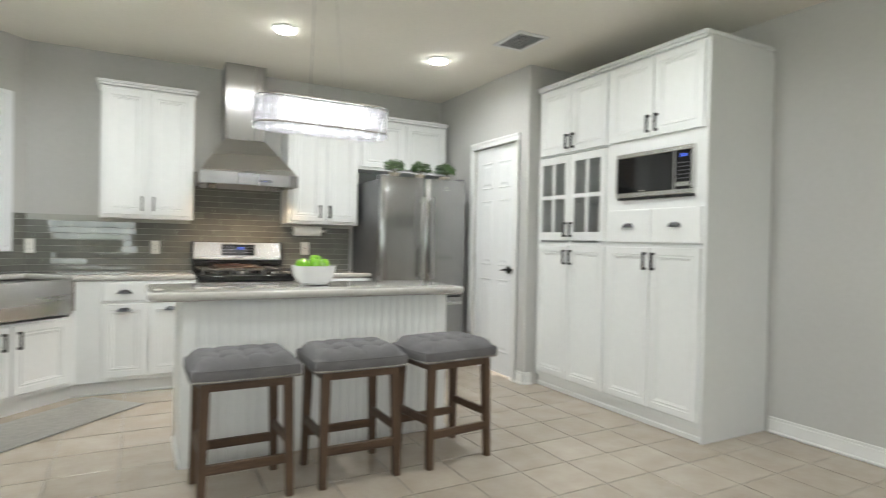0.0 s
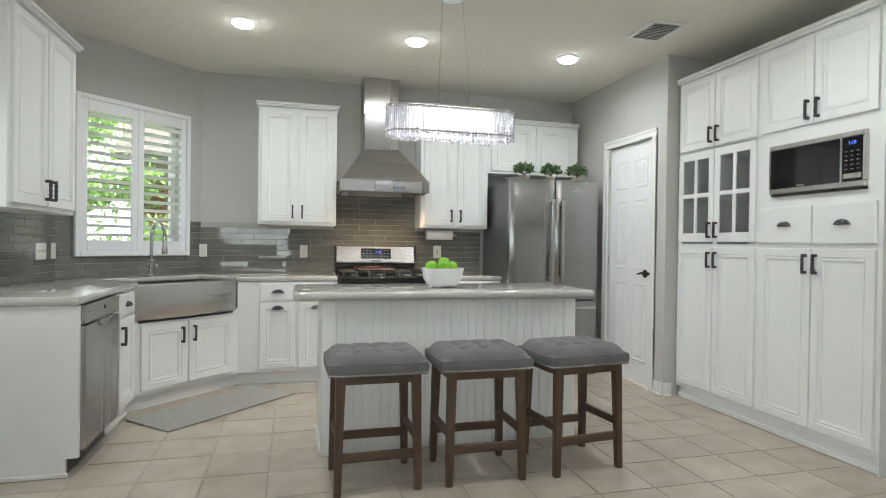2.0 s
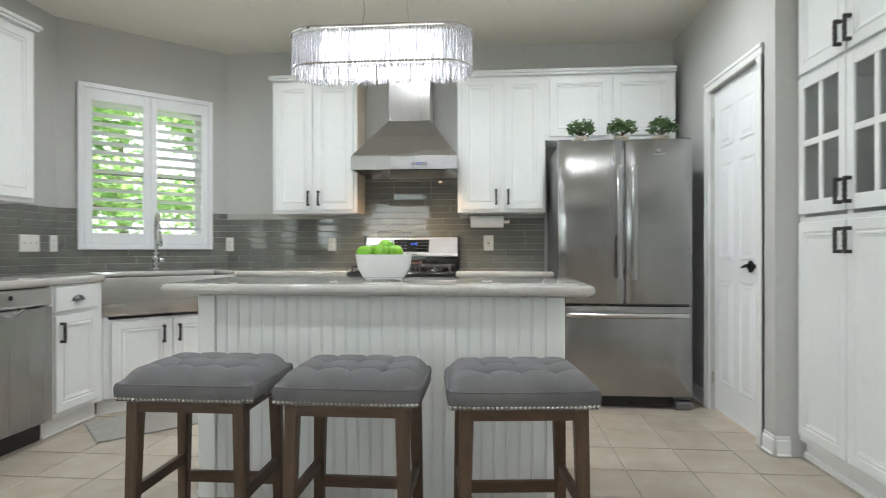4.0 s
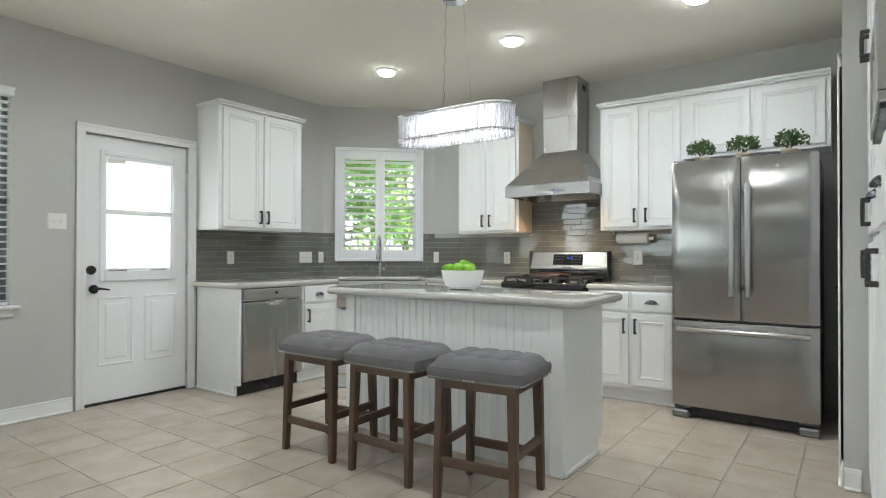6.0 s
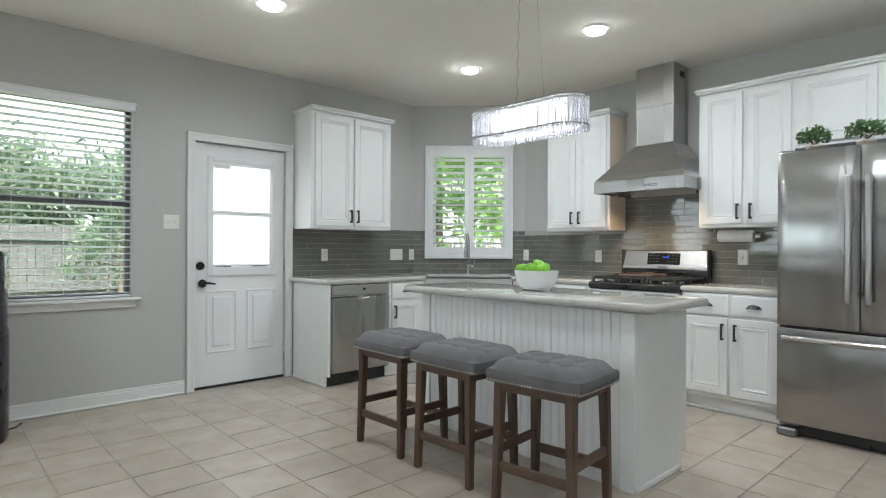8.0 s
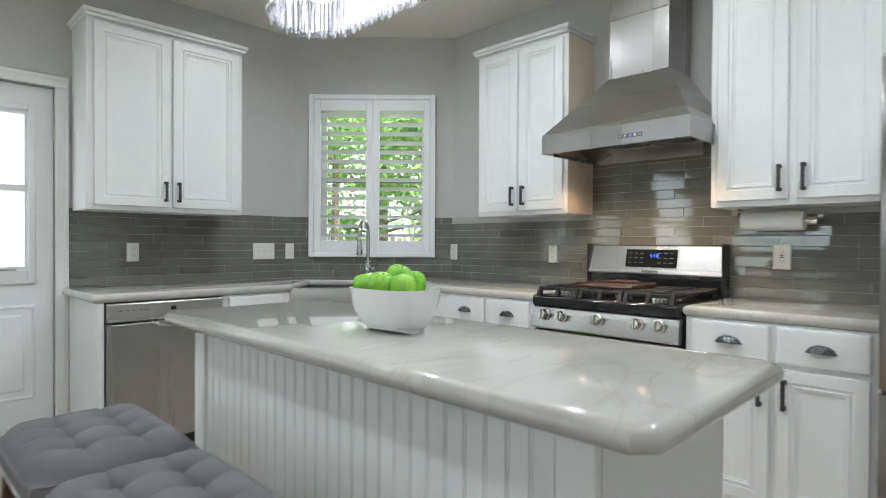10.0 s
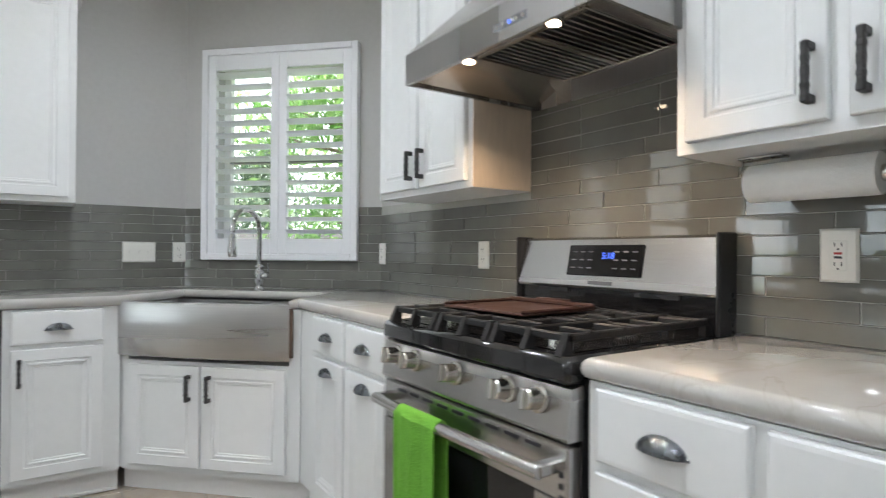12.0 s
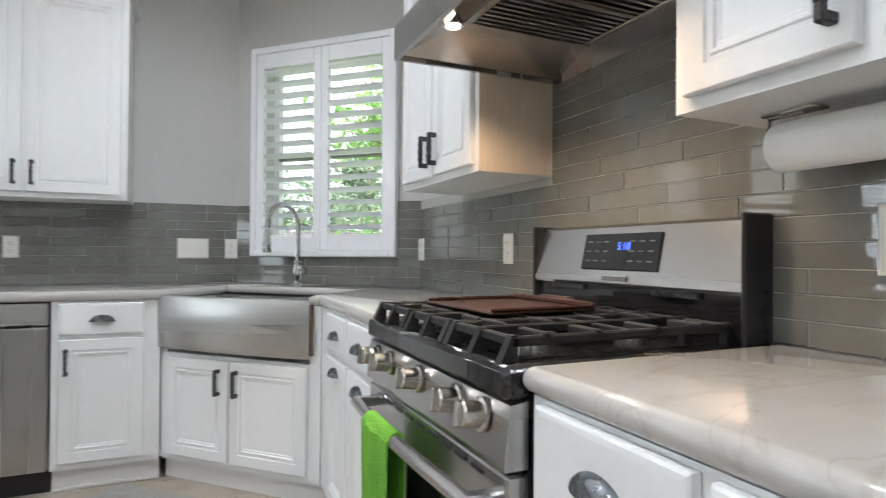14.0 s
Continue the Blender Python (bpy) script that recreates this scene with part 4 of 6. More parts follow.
# ---- appliances ----
def fridge():
    t = thing("refrigerator", "stainless french-door refrigerator with bottom freezer", "refrigerator", pose(2.095, 4.93, 0))
    w = 0.865
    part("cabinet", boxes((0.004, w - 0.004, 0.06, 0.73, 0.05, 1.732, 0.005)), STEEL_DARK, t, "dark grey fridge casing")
    h = w / 2

    def bowed(x0, x1, z0, z1):
        bm = bmesh.new()
        n = 14
        lo, hi = [], []
        for i in range(n + 1):
            x = x0 + (x1 - x0) * i / n
            e = min(x - x0, x1 - x, 0.016) / 0.016
            y = 0.016 - 0.016 * math.sqrt(max(0, 1 - (1 - e) ** 2)) - 0.010 * (1 - ((x - h) / h) ** 2)
            lo.append((x, y)); hi.append((x, y))
        out = lo + [(x1, 0.058), (x0, 0.058)]
        return prism(out, z0, z1, 0.006, 2, bm)

    for x0, x1, s in ((0.003, h - 0.003, 1), (h + 0.003, w - 0.003, -1)):
        d = part("door", bowed(x0, x1, 0.685, 1.76), FRIDGE, t, "stainless fridge door", True)
        gx = x1 - 0.045 if s > 0 else x0 + 0.045
        hd = part("handle", boxes((gx - 0.016, gx + 0.016, -0.072, -0.050, 0.845, 1.585, 0.007)), STEEL, d, "flat steel bar handle", True)
        for z in (0.885, 1.545):
            part("handle_foot", boxes((gx - 0.011, gx + 0.011, -0.052, -0.004, z - 0.014, z + 0.014, 0.003)), STEEL, hd)
        if s < 0:
            part("badge", lathe([(0.012, -0.0105), (0.012, -0.0065)], 20, axis="Y", at=(x1 - 0.22, 0.0, 1.685)), NICKEL, d)
            part("badge_bar", boxes((x1 - 0.26, x1 - 0.18, -0.010, -0.0065, 1.657, 1.665)), NICKEL, d)
    f = part("freezer_drawer", bowed(0.003, w - 0.003, 0.085, 0.672), FRIDGE, t, "stainless freezer drawer", True)
    n = 12
    hb = part("handle", tube([(0.05 + (w - 0.10) * i / n, -0.05 - 0.022 * math.sin(math.pi * i / n), 0.618) for i in range(n + 1)], 0.017, 12), STEEL_H, f, "curved steel freezer handle", True)
    for x in (0.06, w - 0.06):
        part("handle_foot", boxes((x - 0.012, x + 0.012, -0.055, 0.002, 0.607, 0.629, 0.003)), STEEL_H, hb)
    for x in (0.06, w - 0.06):
        part("foot", boxes((x - 0.055, x + 0.055, -0.004, 0.10, 0.0, 0.052, 0.010)), STEEL_DARK, t)
    part("grille", boxes((0.115, w - 0.115, 0.05, 0.07, 0.012, 0.08)), BLACK_PLASTIC, t)
    for x in (0.05, w - 0.05):
        part("hinge_cover", boxes((x - 0.045, x + 0.045, 0.02, 0.14, 1.732, 1.772, 0.008)), STEEL_DARK, t)


fridge()


def kitchen_range():
    t = thing("gas_range", "stainless freestanding gas range with black cooktop", "range", pose(0.640, 5.075, -0.016))
    w, d = 0.762, 0.615
    part("side_panel", boxes((0.0, 0.02, 0.045, d, 0.03, 0.885)), BLACK, t)
    part("side_panel", boxes((w - 0.02, w, 0.045, d, 0.03, 0.885)), BLACK, t)
    part("cavity", boxes((0.02, w - 0.02, 0.06, d, 0.06, 0.86)), BLACK_PLASTIC, t)
    dr = part("oven_door", boxes((0.006, w - 0.006, 0.008, 0.05, 0.61, 0.725, 0.005)), STEEL_H, t, "stainless oven door")
    part("door_stile", boxes((0.006, 0.10, 0.008, 0.05, 0.22, 0.6095)), STEEL_H, dr)
    part("door_stile", boxes((w - 0.10, w - 0.006, 0.008, 0.05, 0.22, 0.6095)), STEEL_H, dr)
    part("door_rail", boxes((0.10, w - 0.10, 0.008, 0.05, 0.22, 0.29)), STEEL_H, dr)
    part("oven_window", boxes((0.10, w - 0.10, 0.012, 0.048, 0.29, 0.61)), SCREEN, dr, "dark oven glass")
    n = 14
    hb = part("handle", tube([(0.035 + (w - 0.07) * i / n, -0.040 - 0.012 * math.sin(math.pi * i / n), 0.678) for i in range(n + 1)], 0.0155, 14), STEEL_H, dr, "long steel bar handle", True)
    for x in (0.045, w - 0.045):
        part("handle_foot", boxes((x - 0.014, x + 0.014, -0.042, 0.012, 0.665, 0.692, 0.004)), STEEL_H, hb)
    for i in range(9):
        x = 0.09 + i * 0.068
        part("vent_slot", boxes((x, x + 0.045, 0.006, 0.012, 0.703, 0.711)), BLACK_PLASTIC, dr)
    for i in range(16):
        part("side_slot", boxes((w - 0.03, w - 0.018, 0.0065, 0.012, 0.30 + i * 0.024, 0.312 + i * 0.024)), BLACK_PLASTIC, dr)
    part("drawer", boxes((0.006, w - 0.006, 0.01, 0.05, 0.06, 0.21, 0.006)), STEEL_H, t)
    # sloped knob panel
    bm = bmesh.new()
    prof = [(0.05, 0.735), (0.002, 0.735), (0.0, 0.742), (0.012, 0.840), (0.05, 0.845)]
    L = [bm.verts.new((0.0, y, z)) for y, z in prof]
    R = [bm.verts.new((w, y, z)) for y, z in prof]
    bm.faces.new(L); bm.faces.new(R[::-1])
    for k in range(5):
        bm.faces.new((L[k], R[k], R[(k + 1) % 5], L[(k + 1) % 5]))
    bmesh.ops.recalc_face_normals(bm, faces=bm.faces[:])
    cp = part("knob_panel", bm, STEEL_H, t, "stainless knob panel")
    knob = None
    for x in (0.085, 0.185, 0.381, 0.577, 0.677):
        at = pose(x, 0.007, 0.806, -7)
        if knob is None:
            knob = part("knob", lathe([(0.030, -0.002), (0.030, -0.008), (0.0235, -0.010), (0.0225, -0.042), (0.019, -0.046)], 24, axis="Y"), NICKEL, cp, "satin metal burner knob", True, at)
        else:
            knob = again(knob, at)
        part("grip", boxes((-0.005, 0.005, -0.056, -0.040, -0.0225, 0.0225, 0.003)), NICKEL, knob)
    # cooktop
    part("cooktop", boxes((0.0, w, 0.0, 0.565, 0.845, 0.903, 0.012)), BLACK, t, "glossy black enamel cooktop", True)
    part("recess", boxes((0.04, w - 0.04, 0.05, 0.52, 0.9035, 0.9045)), BLACK, t)
    for x, y, r in ((0.16, 0.16, 0.045), (0.16, 0.40, 0.04), (0.381, 0.28, 0.05), (0.60, 0.16, 0.05), (0.60, 0.40, 0.035)):
        b = part("burner", lathe([(r, 0.904), (r, 0.918), (r * 0.9, 0.921)], 24, at=(x, y, 0)), NICKEL, t, "metal gas burner", True)
        part("burner_cap", lathe([(r * 0.85, 0.921), (r * 0.85, 0.930), (r * 0.7, 0.934)], 24, at=(x, y, 0)), CAST, b, "", True)
    for x0, x1 in ((0.025, 0.262), (0.268, 0.494), (0.50, 0.737)):
        g = bmesh.new()
        y0, y1, z0, z1 = 0.03, 0.54, 0.928, 0.945
        box(g, x0, x1, y0, y0 + 0.014, z0, z1, 0.003); box(g, x0, x1, y1 - 0.014, y1, z0, z1, 0.003)
        box(g, x0, x0 + 0.014, y0, y1, z0, z1, 0.003); box(g, x1 - 0.014, x1, y0, y1, z0, z1, 0.003)
        box(g, x0, x1, (y0 + y1) / 2 - 0.006, (y0 + y1) / 2 + 0.006, z0, z1, 0.003)
        xm = (x0 + x1) / 2
        box(g, xm - 0.006, xm + 0.006, y0, y1, z0 + 0.003, z1 + 0.004, 0.003)
        for yy in (0.10, 0.21, 0.345, 0.46):
            box(g, x0, xm - 0.03, yy - 0.007, yy + 0.007, z0 + 0.003, z1 + 0.004, 0.003)
            box(g, xm + 0.03, x1, yy - 0.007, yy + 0.007, z0 + 0.003, z1 + 0.004, 0.003)
        for xx in (x0 + 0.001, xm - 0.010, x1 - 0.021):
            for yy, out in ((y0 + 0.012, -1), (y1 - 0.012, 1)):
                lo = [g.verts.new((xx + u, yy + v, 0.9015)) for u, v in ((0, 0), (0.020, 0), (0.020, out * 0.034), (0, out * 0.034))]
                hi = [g.verts.new((xx + u, yy + v, z1 + 0.002)) for u, v in ((0.002, 0), (0.018, 0), (0.018, out * 0.012), (0.002, out * 0.012))]
                g.faces.new(lo); g.faces.new(hi)
                for q in range(4):
                    g.faces.new((lo[q], lo[(q + 1) % 4], hi[(q + 1) % 4], hi[q]))
        bmesh.ops.recalc_face_normals(g, faces=g.faces[:])
        part("grate", g, CAST, t, "black cast iron grate")
    # backguard
    part("backguard_base", boxes((0.004, w - 0.004, 0.565, 0.628, 0.89, 1.012, 0.004)), BLACK, t)
    bm = bmesh.new()
    prof = [(0.60, 1.0), (0.553, 1.0), (0.548, 1.008), (0.580, 1.155), (0.592, 1.163), (0.628, 1.163), (0.628, 1.0)]
    L = [bm.verts.new((0.012, y, z)) for y, z in prof]
    R = [bm.verts.new((w - 0.012, y, z)) for y, z in prof]
    bm.faces.new(L); bm.faces.new(R[::-1])
    for k in range(7):
        bm.faces.new((L[k], R[k], R[(k + 1) % 7], L[(k + 1) % 7]))
    bmesh.ops.recalc_face_normals(bm, faces=bm.faces[:])
    bg = part("backguard", bm, STEEL_H, t, "stainless backguard with clock panel")
    for x0, x1 in ((0.0, 0.012), (w - 0.012, w)):
        part("end_cap", boxes((x0, x1, 0.545, 0.632, 0.90, 1.168, 0.004)), BLACK_PLASTIC, bg)
    tilt = pose(0.381, 0.564, 1.088, -12.3)
    s = part("clock_panel", boxes((-0.142, 0.142, -0.0045, 0.004, -0.048, 0.050, 0.002)), SCREEN, bg, "black glass control panel", at=tilt)
    digits("5:18", 0.028, pose(0.02, -0.0065, 0.014, 90), BLUE, s)
    for r in range(3):
        for k in range(8):
            if 2 < k < 5:
                continue
            part("key_mark", boxes((-0.125 + k * 0.033, -0.107 + k * 0.033, -0.0052, -0.0044, 0.026 - r * 0.026, 0.030 - r * 0.026)), STEEL_DARK, s)
    part("brand_plate", boxes((-0.045, 0.045, -0.003, 0.001, -0.085, -0.074)), STEEL_DARK, bg, at=pose(0.381, 0.564, 1.097, -12.3))
    for x in (0.10, 0.50):
        part("vent", boxes((x, x + 0.14, 0.556, 0.566, 0.985, 0.998)), BLACK_PLASTIC, bg)
    for x in (0.06, w - 0.06):
        part("foot", lathe([(0.02, 0.016), (0.02, 0.04)], 12, at=(x, 0.1, 0)), BLACK_PLASTIC, t)


kitchen_range()

gr = thing("griddle", "copper-brown griddle tray across the range grates", "griddle", pose(0.965, 5.335, 0.935, 0, 0, 2))
part("tray", boxes((-0.165, 0.165, -0.14, 0.14, 0, 0.007, 0.003), (-0.165, 0.165, 0.128, 0.14, 0.007, 0.02, 0.003), (-0.165, -0.155, -0.14, 0.14, 0.007, 0.015, 0.003), (0.155, 0.165, -0.14, 0.14, 0.007, 0.015, 0.003)), COPPER, gr)
part("handle", boxes((-0.06, 0.06, 0.132, 0.165, 0.012, 0.024, 0.005)), COPPER, gr)


def towel():
    t = thing("dish_towel", "bright green waffle towel over the oven handle", "towel", pose(0.640, 5.075, -0.016))
    bm = bmesh.new()
    n, k = 22, 18
    for side, zlow in ((-1, 0.20), (1, 0.34)):
        rows = []
        for j in range(k + 1):
            f = j / k
            row = []
            for i in range(n + 1):
                u = i / n
                x = 0.205 + u * (0.185 + 0.03 * f) - 0.02 * f
                fold = 0.012 * math.sin(u * 9 + f * 2) * f + 0.006 * math.sin(u * 21) * f
                if j < 5:
                    a = math.pi / 2 * (1 - j / 5)
                    y, z = -0.048 + side * 0.020 * math.cos(a), 0.678 + 0.020 * math.sin(a)
                else:
                    y, z = -0.048 + side * 0.020 + (fold if side < 0 else fold * 0.2) - (0.006 if side < 0 else 0), 0.678 - (0.678 - zlow) * (j - 5) / (k - 5)
                row.append(bm.verts.new((x, y, z)))
            rows.append(row)
        for a, b in zip(rows, rows[1:]):
            for i in range(n):
                bm.faces.new((a[i], a[i + 1], b[i + 1], b[i]))
    bmesh.ops.remove_doubles(bm, verts=bm.verts[:], dist=0.0008)
    bmesh.ops.recalc_face_normals(bm, faces=bm.faces[:])
    bmesh.ops.solidify(bm, geom=bm.faces[:], thickness=0.004)
    part("cloth", bm, TOWEL, t, "", True)


towel()


def hood():
    t = thing("range_hood", "stainless pyramid range hood with square chimney", "range hood", pose(1.033, BACK, 0))
    w, d, z0, z1, z2 = 0.383, 0.565, 1.617, 1.712, 2.025
    cw, cd = 0.165, 0.27
    bm = bmesh.new()
    lo = [bm.verts.new(p) for p in ((-w, -d, z1), (w, -d, z1), (w, -0.002, z1), (-w, -0.002, z1))]
    hi = [bm.verts.new(p) for p in ((-cw, -cd, z2), (cw, -cd, z2), (cw, -0.002, z2), (-cw, -0.002, z2))]
    for i in range(4):
        bm.faces.new((lo[i], lo[(i + 1) % 4], hi[(i + 1) % 4], hi[i]))
    bm.faces.new(hi)
    bmesh.ops.recalc_face_normals(bm, faces=bm.faces[:])
    part("canopy", bm, STEEL_H, t, "brushed steel pyramid canopy")
    for r in ((-w, w, -d, -d + 0.012), (-w, -w + 0.012, -d + 0.0122, -0.002), (w - 0.012, w, -d + 0.0122, -0.002), (-w + 0.0122, w - 0.0122, -0.014, -0.002)):
        part("rim_band", boxes((*r, z0, z1)), STEEL, t)
    part("chimney", boxes((-cw + 0.004, cw - 0.004, -cd + 0.004, -0.002, z2, 2.34, 0.003), (-cw, cw, -cd, -0.002, 2.335, CEIL - 0.001, 0.003)), STEEL, t, "two-piece steel chimney")
    part("vent_slots", boxes((cw - 0.001, cw + 0.001, -0.17, -0.08, 2.57, 2.62)), BLACK_PLASTIC, t)
    inn, zf, lip = 0.15, z0 + 0.072, z0 + 0.010
    X0, X1, Y0, Y1 = -w + 0.0125, w - 0.0125, -d + 0.0125, -0.0145
    slopes = (((X0, Y0, lip), (X1, Y0, lip), (X1 - inn, Y0 + 0.13, zf), (X0 + inn, Y0 + 0.13, zf)), ((X0, Y1, lip), (X0, Y0, lip), (X0 + inn, Y0 + 0.13, zf), (X0 + inn, Y1, zf)), ((X1, Y0, lip), (X1, Y1, lip), (X1 - inn, Y1, zf), (X1 - inn, Y0 + 0.13, zf)))
    for quad in slopes:
        bm = bmesh.new()
        low = [bm.verts.new(q) for q in quad]
        top = [bm.verts.new((q[0], q[1], q[2] + 0.003)) for q in quad]
        bm.faces.new(low); bm.faces.new(top[::-1])
        for k in range(4):
            bm.faces.new((low[k], top[k], top[(k + 1) % 4], low[(k + 1) % 4]))
        bmesh.ops.recalc_face_normals(bm, faces=bm.faces[:])
        part("under_panel", bm, HOOD_STEEL, t, "sloped steel underside")
    bf = part("baffle_filter", boxes((X0 + inn, X1 - inn, Y0 + 0.13, Y1, zf + 0.014, zf + 0.018)), STEEL_DARK, t, "slatted baffle filter")
    part("filter_frame", boxes((X0 + inn, X1 - inn, Y0 + 0.13, Y0 + 0.15, zf - 0.004, zf + 0.012, 0.002), (X0 + inn, X1 - inn, Y1 - 0.02, Y1, zf - 0.004, zf + 0.012, 0.002), (-0.008, 0.008, Y0 + 0.15, Y1 - 0.02, zf - 0.004, zf + 0.012, 0.002)), HOOD_STEEL, bf)
    n = 18
    sl = None
    for i in range(n):
        at = pose(X0 + inn + 0.014 + (X1 - X0 - 2 * inn - 0.028) * i / (n - 1), 0, zf + 0.004, 0, 28)
        if sl is None:
            sl = part("baffle", boxes((-0.0085, 0.0085, Y0 + 0.15, Y1 - 0.02, -0.002, 0.002)), HOOD_STEEL, bf, at=at)
        else:
            again(sl, at)
    for x in (-0.17, 0.17):
        ly, lz = Y0 + 0.075, lip + 0.030
        b = part("hood_lamp", lathe([(0.026, lz - 0.006), (0.026, lz + 0.006), (0.022, lz + 0.010)], 24, at=(x, ly, 0)), CHROME, t)
        part("bulb", lathe([(0.017, lz - 0.009), (0.017, lz - 0.0062)], 24, at=(x, ly, 0)), HOOD_GLOW, b, "warm lit lamp")
        L = new("hood_light", bpy.data.lights.new("hood_light", "SPOT"))
        L.data.energy, L.data.color, L.data.spot_size, L.data.spot_blend, L.data.shadow_soft_size = 5.5, (1.0, 0.72, 0.45), radians(130), 0.6, 0.02
        L.matrix_world = look((1.033 + x, BACK + ly, lz - 0.012), (1.033 + x, BACK + ly + 0.06, 0.9))
    p = part("touch_panel", boxes((0.05, 0.17, -d - 0.0015, -d + 0.001, z0 + 0.028, z0 + 0.048)), STEEL_DARK, t)
    for i in range(5):
        part("touch_key", lathe([(0.005, -d - 0.003), (0.005, -d - 0.001)], 12, axis="Y", at=(0.062 + i * 0.024, 0, z0 + 0.038)), BLUE if i == 2 else NICKEL, p)


hood()

pt = thing("paper_towel", "roll of white paper towel on wall bracket", "paper towel", pose(1.624, 5.585, 1.258))
part("roll", lathe([(0.02, -0.128), (0.042, -0.128), (0.044, -0.124), (0.044, 0.124), (0.042, 0.128), (0.02, 0.128)], 36, axis="X"), PAPER, pt, "", True)
part("holder", tube([(-0.08, 0, 0.060), (-0.145, 0, 0.058), (-0.147, 0, 0.03), (-0.140, 0, 0.0), (0.15, 0, 0)], 0.006, 10), NICKEL, pt, "satin nickel holder", True)
part("end_cap", lathe([(0.017, 0.130), (0.017, 0.165), (0.019, 0.167), (0.019, 0.175)], 20, axis="X"), NICKEL, pt, "", True)
part("bracket", boxes((-0.15, -0.05, -0.02, 0.02, 0.057, 0.0635, 0.002)), NICKEL, pt)


# ---- island ----
def island():
    t = thing("kitchen_island", "white kitchen island with beadboard front", "kitchen island", pose(0, 0, 0))
    x0, x1, y0, y1 = 0.42, 1.945, 3.445, 4.01
    part("body", boxes((x0 + 0.012, x1 - 0.012, y0 + 0.0108, y1 - 0.02, 0.09, 0.855), (x0 + 0.012, x1 - 0.012, y0 + 0.0108, y1 - 0.09, 0, 0.09)), WHITE, t)
    board = None
    n = 27
    a, b = x0 + 0.075, x1 - 0.075
    pitch = (b - a) / n
    for i in range(n):
        at = pose(a + pitch * i, y0, 0)
        if board is None:
            bm = boxes((0.0012, pitch - 0.0084, 0.0078, 0.0135, 0.012, 0.855, 0.002), (pitch - 0.0072, pitch - 0.0014, 0.0083, 0.0135, 0.012, 0.855, 0.002))
            board = part("beadboard", bm, BEAD, t, "white beaded board", at=at)
        else:
            again(board, at)
    for u, v in ((x0, x0 + 0.074), (x1 - 0.074, x1)):
        part("corner_stile", boxes((u, v, y0 - 0.004, y0 + 0.0135, 0, 0.852, 0.003)), BEAD, t)
    for u, v in ((x0, x0 + 0.0118), (x1 - 0.0118, x1)):
        part("side_panel", boxes((u, v, y0 + 0.014, y1 - 0.02, 0.09, 0.855), (u, v, y0 + 0.014, y1 - 0.09, 0.0, 0.09)), WHITE, t)
    part("shoe", boxes((x1, x1 + 0.012, y0 + 0.0, y1 - 0.095, 0, 0.03, 0.005)), TRIM, t)
    part("shoe", boxes((x0 - 0.012, x0, y0 + 0.0, y1 - 0.095, 0, 0.03, 0.005)), TRIM, t)


island()
k = 0.035
IX0, IX1, IY0, IY1 = 0.265, 2.06, 3.385, 4.03
worktop("island_worktop", [(IX0 + k, IY0), (IX1 - k, IY0), (IX1, IY0 + k), (IX1, IY1 - k), (IX1 - k, IY1), (IX0 + k, IY1), (IX0, IY1 - k), (IX0, IY0 + k)], "polished pale veined quartzite island top with rounded edge", top=ISLAND_TOP)


